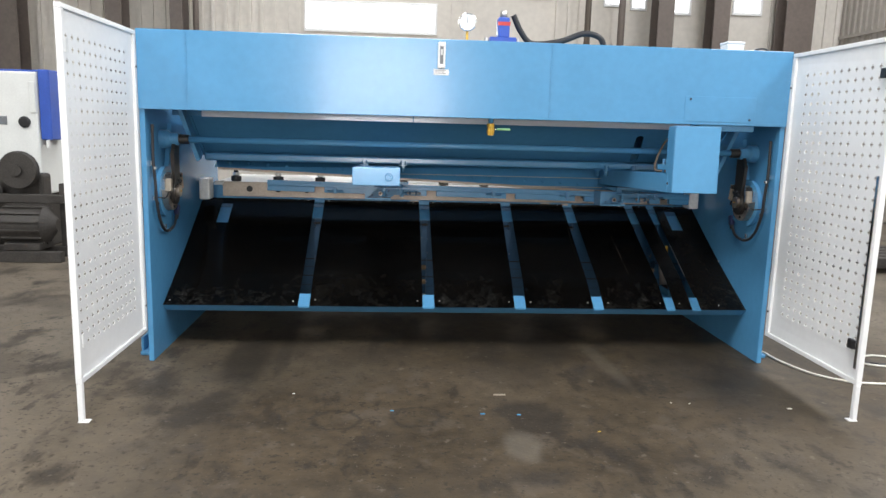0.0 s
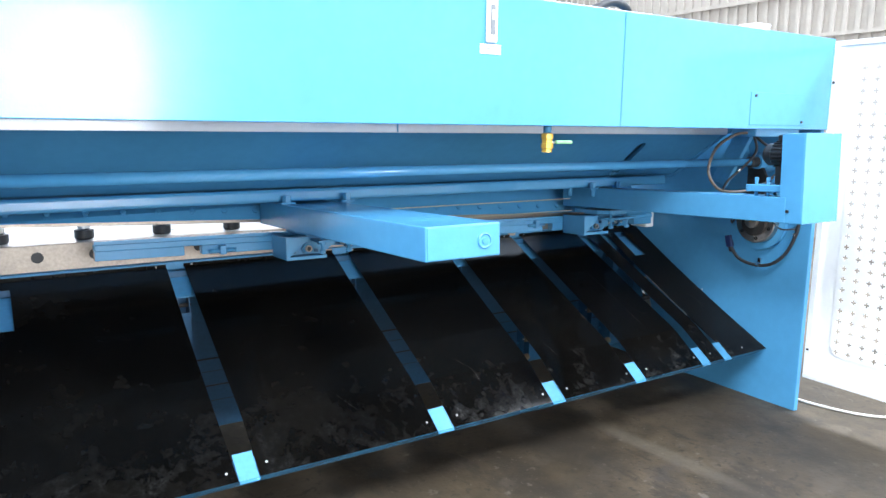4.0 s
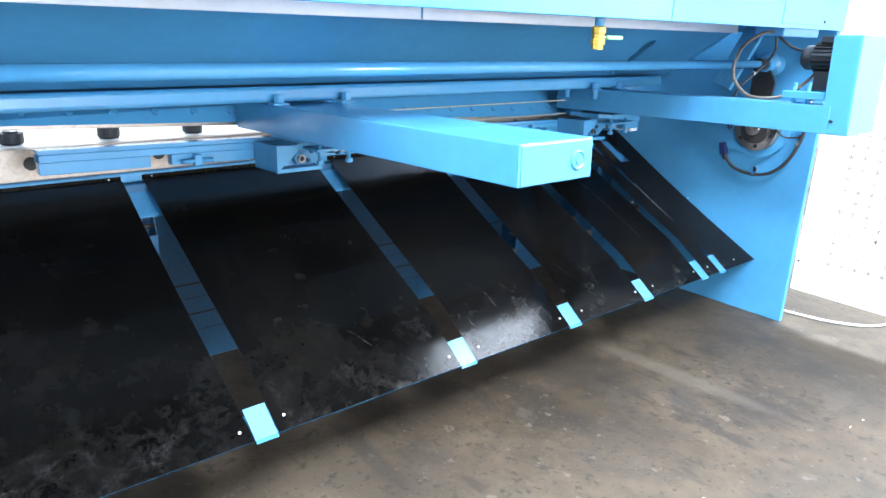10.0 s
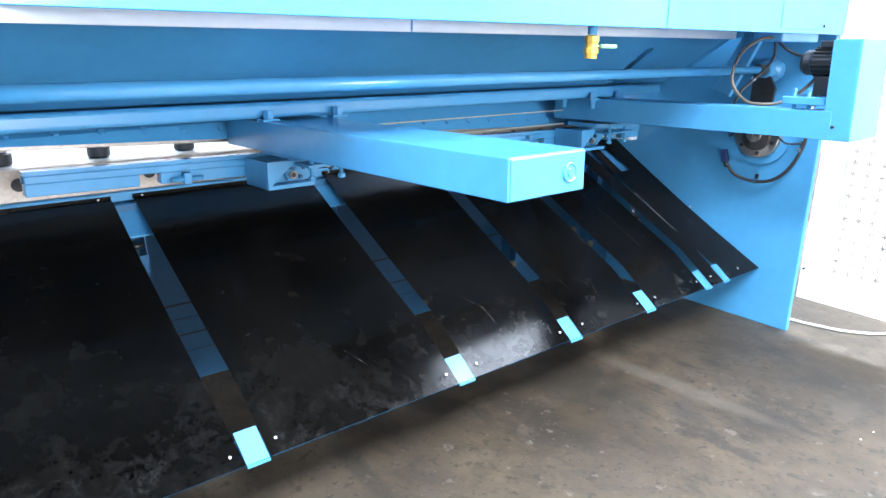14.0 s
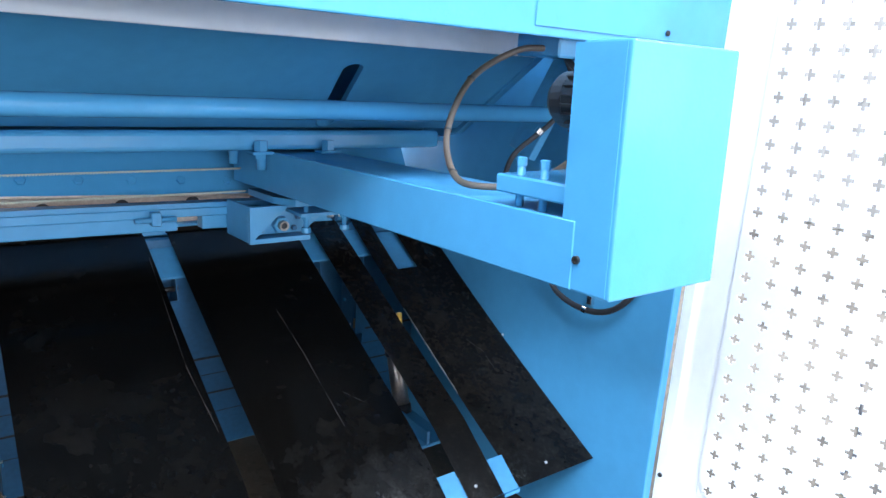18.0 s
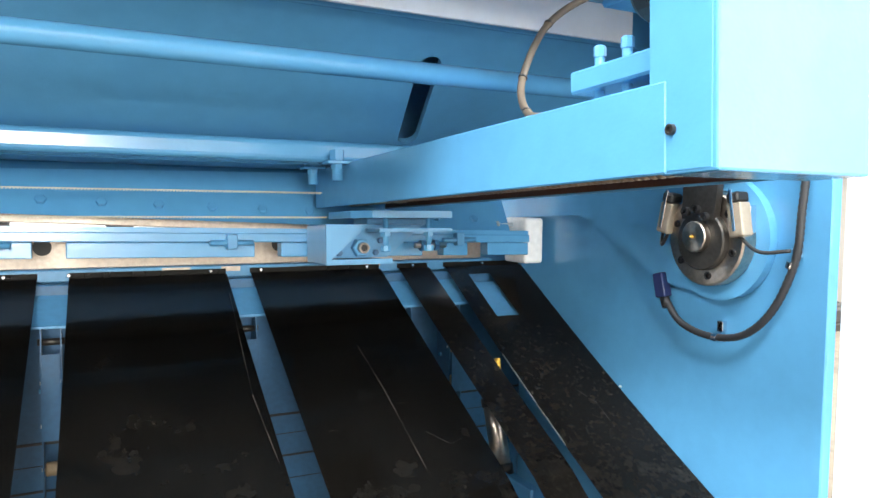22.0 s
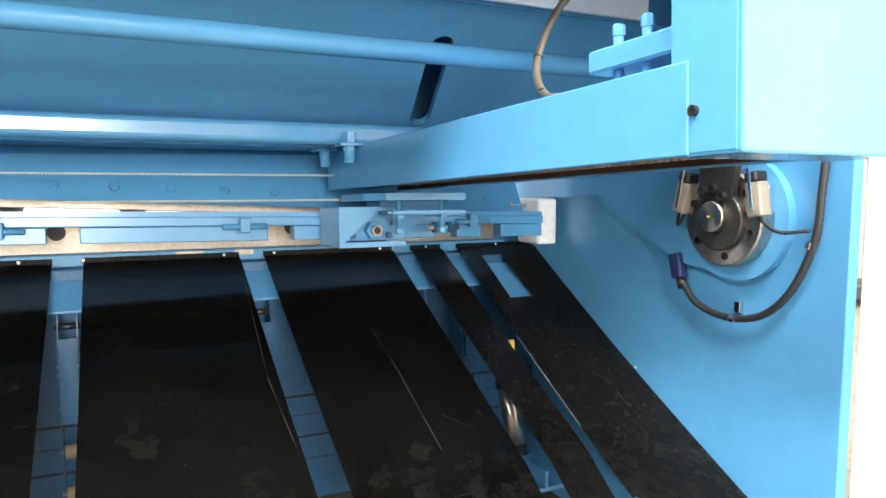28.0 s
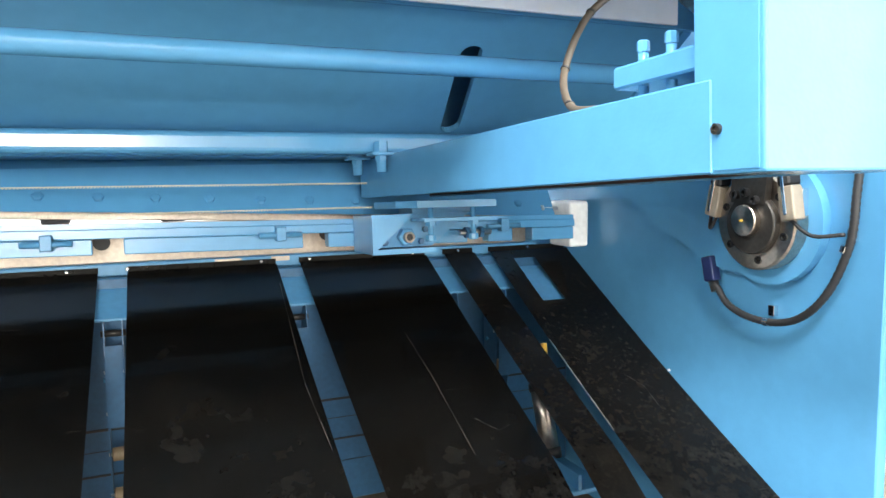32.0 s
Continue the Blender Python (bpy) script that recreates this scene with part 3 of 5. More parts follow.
# ---- the shear's frame ----
PX = 1.722
BY = 0.260
shear = thing("guillotine_shear", (0, 0, 0), "large sky-blue hydraulic guillotine shear on the workshop floor", "machine")
for s in (-1, 1):
    a, b = sorted((s * PX, s * 1.75))
    plate = part("side_plate", bm_box(a, b, 0.002, 1.55, 0.0, 1.770, 0.003, 1), BLUE, shear, "thick blue steel side plate")
    a, b = sorted((s * 1.751, s * 1.83))
    part("foot_pad", bm_box(a, b, 0.10, 0.30, 0.0, 0.022, 0.003, 1), BLUE2, plate)
    part("foot_gusset", bm_box(a, a + 0.014, 0.12, 0.28, 0.0225, 0.10, 0.002, 1), BLUE2, plate)
    bx = s * (PX - 0.025)
    bear = part("bearing_flange", bm_turned((bx, BY, 0.917), (-s, 0, 0), [(0, 0.106), (0.032, 0.106), (0.036, 0.102), (0.036, 0.060), (0.028, 0.058)], 40), TURNED, shear, "turned steel bearing flange")
    part("eccentric_ring", bm_turned((bx - s * 0.029, BY - 0.003, 0.912), (-s, 0, 0), [(0, 0.066), (0.022, 0.066), (0.025, 0.063), (0.026, 0.034)], 36), DARKSTEEL, bear)
    part("shaft_end", bm_turned((bx - s * 0.055, BY, 0.920), (-s, 0, 0), [(0, 0.034), (0.014, 0.034), (0.0165, 0.032), (0.017, 0.006), (0.015, 0.004)], 36), TURNED, bear)
    part("grease_nipple", bm_turned((bx - s * 0.072, BY, 0.920), (-s, 0, 0), [(0, 0.0026), (0.007, 0.0024), (0.009, 0.0014)], 10), BRASS, bear)
    for k in range(6):
        an = radians(20 + 60 * k)
        part("socket_screw", bm_turned((bx - s * 0.034, BY + 0.084 * math.cos(an), 0.917 + 0.084 * math.sin(an)), (-s, 0, 0), [(0, 0.0085), (0.006, 0.0085), (0.006, 0.005), (0.002, 0.0045)], 12), BLACKPART, bear)
    # dark crank arm from the bearing up to the torsion rod
    arm = bmesh.new()
    prof = [(BY + q, z) for q, z in ((0.047, 0.958), (0.045, 1.20), (-0.005, 1.225), (-0.063, 1.13), (-0.043, 0.955))]
    a0, a1 = bx - s * 0.040, bx - s * 0.058
    va = [arm.verts.new((a0, y, z)) for y, z in prof]
    vb = [arm.verts.new((a1, y, z)) for y, z in prof]
    for i in range(len(prof)):
        j = (i + 1) % len(prof)
        arm.faces.new((va[i], va[j], vb[j], vb[i]))
    arm.faces.new(vb)
    arm.faces.new(va[::-1])
    crank = part("crank_arm", arm, DARKSTEEL, shear, "dark oiled steel crank arm")
    for y, z in ((0.030, 0.975), (0.002, 0.980), (-0.023, 0.964)):
        part("socket_screw", bm_turned((a1, BY + y, z), (-s, 0, 0), [(0, 0.010), (0.012, 0.010), (0.012, 0.006), (0.004, 0.005)], 14), BLACKPART, crank)
    part("rod_bearing", bm_turned((s * (PX - 0.001), 0.253, 1.211), (-s, 0, 0), [(0, 0.052), (0.040, 0.050), (0.055, 0.036), (0.10, 0.034)], 24), BLUE2, shear)
    part("rod_collar", bm_turned((s * (PX - 0.102), 0.253, 1.211), (-s, 0, 0), [(0, 0.026), (0.05, 0.026), (0.054, 0.022)], 20), DARKSTEEL, shear)
    # raking stiffener behind the tank's end
    part("stiffener", bm_box(-0.012, 0.012, -0.045, 0.045, 0.0, 0.34, 0.002, 1, pose(s * 1.55, 0.40, 1.10, 18, s * 14, 0)), BLUE2, shear)
    # bright corner block of the table end
    part("table_end_block", bm_box(*sorted((s * 1.632, s * 1.70)), 0.93, 1.05, 0.806, 0.945, 0.010, 3), LABELW, shear, "bright machined end block")
    part("block_screw", bm_turned((s * 1.598, 0.95, 0.925), (-s, 0, 0), [(0, 0.006), (0.05, 0.006), (0.05, 0.011), (0.058, 0.011)], 10), STEEL, shear)

# torsion rod
rod = part("torsion_rod", bm_cyl((-1.62, 0.253, 1.211), (1.62, 0.253, 1.211), 0.0185, 28), BLUE, shear, "long round blue torsion rod")

# oil tank across the top
tank = part("oil_tank", bm_box(-1.748, 1.748, -0.012, 0.001, 1.368, 1.773, 0.003, 2), BLUE, shear, "long blue oil tank panel with vertical weld seams")
part("tank_top", bm_box(-1.748, 1.748, 0.0015, 0.42, 1.757, 1.771, 0.002, 1), BLUE, tank)
part("tank_bottom", bm_box(-1.70, 1.70, 0.0015, 0.349, 1.414, 1.426, 0.002, 1), BLUE, tank)
part("tank_front", bm_box(-1.70, 1.70, 0.405, 0.417, 1.345, 1.756, 0.002, 1), BLUE, tank)
part("tank_flange", bm_box(-1.52, 1.52, 0.350, 0.362, 1.340, 1.424, 0.002, 1, pose(0, 0, 0, 0, 0, 0)), GLOSS, tank, "smooth glossy flange under the tank, reflection put into pale colour")
part("flange_joint", bm_box(-0.312, -0.306, 0.3478, 0.3495, 1.342, 1.412), BLUE2, tank)
for x in (-1.50, 0.415):
    bead = bmesh.new()
    for k in range(66):
        z = 1.374 + k * 0.006
        add_box(bead, x - 0.005 - 0.0012 * math.sin(k * 2.1), x + 0.005 + 0.0012 * math.cos(k * 1.7), -0.0150, -0.0121, z, z + 0.0052)
    part("weld_bead", bead, BLUE, tank)
cover = part("cover_plate", bm_box(1.16, 1.56, -0.0145, -0.0124, 1.385, 1.52, 0.0008, 1), BLUE, tank)
for p in ((1.19, 1.505), (1.53, 1.40)):
    part("cover_screw", bm_turned((p[0], -0.0146, p[1]), (0, -1, 0), [(0, 0.006), (0.004, 0.006), (0.005, 0.004)], 10), BLACKPART, cover)
part("terminal_box", bm_box(1.26, 1.58, 0.02, 0.14, 1.335, 1.379, 0.004, 1), BLUE, tank)

# table, lower knife and the light slit towards the front
beam = part("table_beam", bm_box(-1.715, 1.715, 1.17, 1.50, 0.085, 0.885, 0.004, 1), BLUE2, shear)
# darker blue here paints in the shade seen through the sheet gaps
part("front_plate", bm_box(-1.715, 1.715, 1.072, 1.098, 0.085, 0.778, 0.003, 1), DEEPBLUE, beam, "dark blue front plate of the table beam, shade in its colour")
for z, h in ((0.388, 0.007), (0.270, 0.006), (0.335, 0.002), (0.205, 0.002)):
    part("plate_seam", bm_box(-1.71, 1.71, 1.0695, 1.0715, z, z + h, 0.0005, 1), BLACKPART, beam)
part("table_top", bm_box(-1.66, 1.66, 1.165, 2.05, 0.886, 0.905, 0.003, 1), TABLE, shear, "bright bare steel table surface")
knife = part("lower_knife", bm_box(-1.59, 1.59, 1.124, 1.163, 0.8115, 0.912, 0.002, 1), BLADE, shear, "ground steel lower knife with bolt holes")
for k in range(16):
    x = -1.408 + k * 0.195
    part("bolt_hole", bm_turned((x, 1.1235, 0.866), (0, -1, 0), [(0, 0.021), (0.0012, 0.021), (0.0013, 0.018)], 22), BLACKPART, knife)
seat = part("knife_seat", bm_box(-1.62, 1.62, 1.102, 1.166, 0.780, 0.811, 0.003, 1), BLUE2, shear, "blue knife seat with chipped paint")
for x, w in ((0.62, 0.07), (0.77, 0.05), (-0.3, 0.06), (1.18, 0.05)):
    part("bare_chip", bm_box(x, x + w, 1.1005, 1.1018, 0.796, 0.809, 0.0003, 1), BLADE, seat)
for k in range(11):
    x = -1.526 + k * 0.2935
    hold = part("hold_down", bm_turned((x, 1.26, 1.16), (0, 0, -1), [(0, 0.016), (0.214, 0.016), (0.216, 0.036), (0.246, 0.036), (0.252, 0.031)], 24), BLACKPART, shear, "black hold-down foot")
    part("hold_down_ring", bm_turned((x, 1.26, 0.968), (0, 0, -1), [(0, 0.024), (0.018, 0.024)], 20), STEEL, hold)
part("hold_down_beam", bm_box(-1.62, 1.62, 1.20, 1.34, 1.10, 1.40, 0.004, 1), BLUE2, shear)
# finger guard in front of the hold-downs
guard = thing("finger_guard", (0, 1.75, 0.9), "white slatted finger guard with red marks along the table", "guard")
part("guard_rail", bm_box(-1.62, 1.62, 1.742, 1.752, 1.09, 1.13, 0.002, 1), WHITE, guard)
part("guard_rail", bm_box(-1.62, 1.62, 1.742, 1.752, 0.945, 0.962, 0.002, 1), WHITE, guard)
bar = part("guard_bar", bm_box(-1.615, -1.597, 1.738, 1.744, 0.945, 1.12, 0.002, 1), WHITE, guard)
for k in range(1, 104):
    q = bar.copy()
    scene.collection.objects.link(q)
    q.location.x = k * 0.0311
for x in (-0.92, -0.55, 0.3):
    part("red_mark", bm_box(x, x + 0.012, 1.734, 1.737, 0.99, 1.05, 0.001, 1), REDPAINT, guard)

# ---- the blade carrier ----
carrier = thing("blade_carrier", (0, 0.7, 1.1), "blue swinging blade carrier beam between the side plates", "machine beam")
web = bmesh.new()
# inclined web with a slanted slot at its end
T0, T1 = Vector((0.40, 1.360)), Vector((0.735, 1.147))
U = (T1 - T0).normalized()
W = Vector((-U.y, U.x))
LEN = (T1 - T0).length


def on_web(x, d, h):
    p = T0 + U * d + W * h
    return (x, p.x, p.y)


SLOT = []
for cx_, cd_, st_ in ((1.145, 0.365, -8.8), (1.108, 0.125, 171.2)):
    for k in range(9):
        an = radians(st_ + k * 22.5)
        SLOT.append((cx_ + 0.025 * math.cos(an), cd_ + 0.025 * math.sin(an)))
web.free()
web = bm_plate([(-1.60, 0), (1.60, 0), (1.60, LEN), (-1.60, LEN)], [SLOT], on_web, 0.016)
part("web", web, BLUE, carrier, "smooth inclined blue web with a slanted slot")
part("upper_flange", bm_box(-1.60, 1.60, 0.40, 0.955, 1.377, 1.391, 0.003, 1), BLUE, carrier)
part("lower_flange", bm_box(-1.60, 1.50, 0.684, 0.79, 1.094, 1.142, 0.012, 3), BLUE, carrier, "rounded lower flange of the beam")
part("back_plate", bm_box(-1.60, 1.60, 0.90, 0.93, 1.119, 1.376, 0.003, 1), BLUE2, carrier)
part("soffit", bm_box(-1.60, 1.60, 0.791, 1.05, 1.104, 1.118, 0.002, 1), BLUE2, carrier)
hb_ = bm_box(-1.60, 1.58, 0.932, 0.976, 0.0, 1.1038, 0.0)
for v in hb_.verts:
    if v.co.z < 0.5:
        v.co.z = 0.990 - 0.0375 * v.co.x
    else:
        v.co.y += 0.088
holder = part("knife_holder", hb_, BLUE, carrier, "blue knife holder bar with a row of bolts")
for k in range(25):
    bolt(holder, (-1.50 + k * 0.1235, 0.9555, 1.020 - 0.0375 * (-1.50 + k * 0.1235)), (0, -0.78, 0.62), 0.0125, BLUE)
part("upper_knife", lean(bm_box(-1.59, 1.57, 1.001, 1.035, 0.972, 1.05, 0.002, 1), 0.0375), BLADE, carrier)
for s in (-1, 1):
    part("end_plate", bm_prism([(0.41, 1.35), (0.74, 1.13), (0.95, 1.10), (0.95, 1.37), (0.41, 1.37)], s * 1.601, s * 1.625), BLUE, carrier)

    outline = [(1.10, 0.977), (0.735, 0.977), (0.450, 0.8215), (0.392, 0.802)]
    for k in range(25):
        an = radians(303 - k * 9.3)
        outline.append((BY + 0.140 * math.cos(an), 0.917 + 0.140 * math.sin(an)))
    outline += [(0.36, 1.30), (1.10, 1.30)]
    cx0, cx1 = s * (PX - 0.001), s * (PX - 0.024)
    cheek = bm_plate(outline, [], lambda p, q, h, c0=cx0, c1=cx1: (c1 if h else c0, p, q), 1.0)
    part("cheek_plate", cheek, BLUE, carrier, "profiled blue cheek plate with a rounded end")

# ---- the back gauge ----
gauge = thing("back_gauge", (0, 0.3, 1.0), "blue back gauge hanging from the blade carrier on two long arms", "machine part")
# closed box arm with a round plug in its end
AX0, AX1 = -0.622, -0.388
armA = part("box_arm", bm_box(AX0, AX1, -0.372, 0.93, 0.996, 1.086, 0.003, 2), BLUE, gauge, "long closed blue box arm")
part("end_cap", bm_box(AX0 + 0.004, AX1 - 0.004, -0.3755, -0.3725, 0.999, 1.083, 0.001, 1), BLUE, armA)
plugring = part("end_plug", bm_turned((AX1 - 0.055, -0.3755, 1.040), (0, -1, 0), [(0, 0.0215), (0.004, 0.0215), (0.006, 0.019), (0.003, 0.016), (0.003, 0.009), (0.006, 0.008)], 28), BLUE, armA, "recessed round plug")
# open channel arm with the lead screw
BX0, BX1 = 0.972, 1.17
armB = part("channel_arm", bm_box(BX0, BX0 + 0.008, -0.33, 0.90, 0.995, 1.092, 0.002, 1), BLUE, gauge, "long blue channel arm, open below")
part("channel_top", bm_box(BX0 + 0.0085, BX1 - 0.0085, -0.33, 0.90, 1.078, 1.086, 0.001, 1), BLUE2, armB)
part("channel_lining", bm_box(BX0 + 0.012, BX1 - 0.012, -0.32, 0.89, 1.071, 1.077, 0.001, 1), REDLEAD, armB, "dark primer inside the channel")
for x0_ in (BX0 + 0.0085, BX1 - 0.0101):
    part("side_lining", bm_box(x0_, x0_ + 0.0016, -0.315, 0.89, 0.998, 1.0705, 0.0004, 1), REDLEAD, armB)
part("channel_side", bm_box(BX1 - 0.008, BX1, -0.33, 0.90, 0.995, 1.086, 0.002, 1), BLUE2, armB)
screw = part("lead_screw", bm_turned((1.052, -0.312, 1.0135), (0, 1, 0), [(k * 0.0034, 0.0158 if k % 4 < 2 else 0.0118) for k in range(344)], 14), SCREWSTEEL, armB, "greasy brown threaded steel lead screw")
part("guide_bar", bm_box(1.09, 1.115, -0.32, 0.88, 1.02, 1.05, 0.002, 1), DARKSTEEL, armB)
gbox = part("gear_cover", bm_box(0.975, 1.208, -0.397, -0.318, 0.994, 1.328, 0.003, 2), BLUE, gauge, "tall blue sheet gear cover")
part("cover_return", bm_box(0.9735, 0.9748, -0.390, -0.305, 0.998, 1.325, 0.0004, 1), BLUE, gbox)
part("cover_screw", bm_turned((0.9734, -0.338, 1.040), (-1, 0, 0), [(0, 0.0058), (0.005, 0.0058), (0.005, 0.0035), (0.002, 0.003)], 14), DARKSTEEL, gbox)
# adjusting bracket with its bolts
br = part("motor_bracket", bm_box(0.985, 1.16, -0.30, -0.15, 1.108, 1.136, 0.003, 1), BLUE, gauge, "thick blue motor bracket plate")
for x, y in ((1.005, -0.185), (1.005, -0.235), (1.13, -0.185)):
    part("bracket_bolt", bm_cyl((x, y, 1.088), (x, y, 1.162), 0.0065, 12), BLUE, br)
    part("bolt_head", bm_turned((x, y, 1.150), (0, 0, 1), [(0, 0.0080), (0.012, 0.0080), (0.014, 0.006)], 8), BLUE, br)
# hanging bolts at the arms' roots
for x, y in ((-0.604, 0.662), (-0.36, 0.662), (0.950, 0.662), (1.13, 0.662), (0.940, 0.815)):
    hb = part("hanger_bolt", bm_cyl((x, y, 1.050), (x, y, 1.12), 0.012, 14), BLUE, gauge)
    part("hanger_lug", bm_box(x - 0.028, x + 0.028, y - 0.02, y + 0.022, 1.087, 1.0945, 0.002, 1), BLUE, hb)
    part("hanger_nut", bm_turned((x, y, 1.095), (0, 0, 1), [(0, 0.017), (0.024, 0.017)], 6), BLUE, hb)
    part("hanger_nut", bm_turned((x, y, 1.0865), (0, 0, -1), [(0, 0.014), (0.010, 0.014)], 6), BLUE, hb)
# carriages under the arms: an oblique channel with a clamped slide
for x in (-0.60, 0.935):
    z0, z1 = (0.868, 0.956) if x < 0 else (0.858, 0.952)
    car = part("carriage", bm_plate([(x, z0), (x, z1), (x + 0.105, z1), (x + 0.012, z0 + 0.012), (x + 0.165, z0 + 0.012), (x + 0.165, z0)], [], lambda p, q, h: (p, 0.70 + h, q), 0.010), BLUE, gauge, "oblique blue gauge carriage with clamping bolts")
    part("back_face", bm_plate([(x + 0.014, z0 + 0.014), (x + 0.11, z1), (x + 0.27, z1), (x + 0.168, z0 + 0.014)], [], lambda p, q, h: (p, 0.745 + h, q), 0.010), BLUE2, car)
    part("cheek", bm_box(x, x + 0.010, 0.711, 0.857, z0, z1, 0.002, 1), BLUE, car)
    part("sill", bm_box(x + 0.0105, x + 0.165, 0.711, 0.857, z0, z0 + 0.010, 0.002, 1), BLUE, car)
    nut = part("nut", bm_turned((x + 0.098, 0.7448, z0 + 0.038), (0, -1, 0), [(0, 0.023), (0.016, 0.023), (0.018, 0.020)], 6), BLUE2, car)
    part("nut_sleeve", bm_turned((x + 0.098, 0.7265, z0 + 0.038), (0, -1, 0), [(0, 0.013), (0.014, 0.013), (0.014, 0.0085), (0.004, 0.0085)], 18), TURNED, nut)
    # black disc set in the sleeve as the shade of its hollow
    part("bore_shade_disc", bm_turned((x + 0.098, 0.7222, z0 + 0.038), (0, -1, 0), [(0, 0.0083), (0.006, 0.0083)], 18), BLACKPART, nut)
    for q in ((x + 0.045, z0 + 0.026), (x + 0.150, z0 + 0.055), (x + 0.138, z0 + 0.026), (x + 0.075, z0 + 0.064)):
        bolt(car, (q[0], 0.7448, q[1]), (0, -1, 0), 0.008, DEEPBLUE)
    part("slide_plate", bm_plate([(x + 0.10, 0.62), (x + 0.285, 0.62), (x + 0.285, 0.72), (x + 0.105, 0.72)], [], lambda p, q, h: (p, q, z1 - 0.018 + h), 0.008), BLUE, car)
    part("clamp_plate", bm_plate([(x + 0.045, 0.66), (x + 0.075, 0.60), (x + 0.275, 0.60), (x + 0.275, 0.82), (x + 0.045, 0.82)], [], lambda p, q, h: (p, q, z1 + 0.014 + h), 0.016), BLUE, car)
    part("filler", bm_box(x + 0.11, x + 0.27, 0.725, 0.82, z1 + 0.0005, z1 + 0.0135, 0.001, 1), BLUE2, car)
    for q in (x + 0.125, x + 0.235):
        part("clamp_bolt", bm_cyl((q, 0.645, z1 - 0.06), (q, 0.645, z1 + 0.0135), 0.0065, 12), BLUE, car)
        part("clamp_head", bm_turned((q, 0.645, z1 - 0.05), (0, 0, -1), [(0, 0.0125), (0.012, 0.0125), (0.014, 0.010)], 8), BLUE, car)
        part("lock_nut", bm_turned((q, 0.645, z1 - 0.019), (0, 0, -1), [(0, 0.014), (0.009, 0.014)], 6), BLUE, car)
    part("stub_rod", bm_cyl((x + 0.27, 0.80, z0 + 0.04), (x + 0.36, 0.80, z0 + 0.04), 0.007, 12), STEEL, car)
    for q in (x + 0.285, x + 0.325):
        part("rod_nut", bm_turned((q, 0.80, z0 + 0.04), (1, 0, 0), [(0, 0.016), (0.010, 0.016)], 6), DEEPBLUE, car)
    part("screw_bearing", bm_box(x + 0.085, x + 0.16, 0.60, 0.64, 1.0 if x > 0 else 0.975, 1.03 if x > 0 else 0.99, 0.002, 1), SWITCH, car)
# stop rail with its notched lower strip
rail = part("stop_rail", lean(bm_prism([(0.865, 0.956), (0.915, 0.956), (0.915, 0.922), (0.905, 0.922), (0.905, 0.944), (0.865, 0.944)], -1.243, 1.60), 0.014), BLUE, gauge, "long blue stop rail")
part("rail_face", lean(bm_box(-1.243, 1.60, 0.858, 0.8645, 0.922, 0.944, 0.002, 1), 0.014), BLUE, rail)
NOTCH = [-0.905, -0.165, 0.37, 0.84, 1.29, 1.43]
edges = [-1.243] + [q for n_ in NOTCH for q in (n_ - 0.032, n_ + 0.032)] + [1.60]
for a, b in zip(edges[0::2], edges[1::2]):
    part("lower_strip", lean(bm_box(a, b, 0.8655, 0.9045, 0.886, 0.9215, 0.002, 1), 0.014), BLUE, rail)
for x in (-0.80, -0.30, 0.25, 0.75, 1.36):
    part("rail_clamp", bm_box(x - 0.012, x + 0.012, 0.835, 0.857, 0.895, 0.93, 0.002, 1), BLUE2, rail)
    part("clamp_stud", bm_cyl((x - 0.05, 0.845, 0.91), (x + 0.05, 0.845, 0.91), 0.007, 10), BLUE2, rail)
# toothed belts
for z in (1.033, 0.972):
    b = bmesh.new()
    add_box(b, -0.40, 0.985, 0.846, 0.854, z - 0.0010, z + 0.0010)
    for k in range(198):
        x = -0.40 + k * 0.007
        add_box(b, x, x + 0.0035, 0.846, 0.854, z - 0.0036, z - 0.0010)
    part("toothed_belt", b, BELT, gauge, "pale toothed belt")

# electric motor behind the gear cover
motor = thing("electric_motor", (1.10, -0.2, 1.14), "small black finned electric motor on its bracket", "motor")
part("motor_body", bm_turned((1.112, -0.317, 1.250), (0, 1, 0), [(0, 0.046), (0.01, 0.048), (0.12, 0.048), (0.125, 0.044)], 30), BLACKPART, motor)
for k in range(22):
    an = 2 * math.pi * k / 22
    part("cooling_fin", bm_box(-0.0016, 0.0016, 0, 0.11, 0, 0.009, m=pose(1.112, -0.312, 1.250) @ pose(0, 0, 0, 0, math.degrees(an), 0) @ pose(0, 0, 0.0475)), BLACKPART, motor)
part("fan_cowl", bm_turned((1.112, -0.191, 1.250), (0, 1, 0), [(0, 0.044), (0.022, 0.044), (0.036, 0.034), (0.040, 0.016)], 26), BLACKPART, motor)
part("terminal_cover", bm_box(1.075, 1.15, -0.29, -0.22, 1.300, 1.325, 0.004, 1), BLACKPART, motor)
part("motor_foot", bm_box(1.08, 1.145, -0.29, -0.21, 1.1365, 1.204, 0.003, 1), BLACKPART, motor)
hose = thing("motor_conduit", (1.2, 0.05, 1.33), "tan braided conduit looping from the tank to the motor", "cable")
part("sleeve", bm_tube([(1.27, 0.06, 1.352), (1.21, 0.085, 1.342), (1.13, 0.115, 1.285), (1.075, 0.105, 1.19), (1.035, 0.03, 1.125), (1.035, -0.04, 1.112), (1.11, -0.10, 1.126), (1.175, -0.145, 1.185), (1.15, -0.19, 1.235)], 0.0062, 12, 12), TAN, hose)
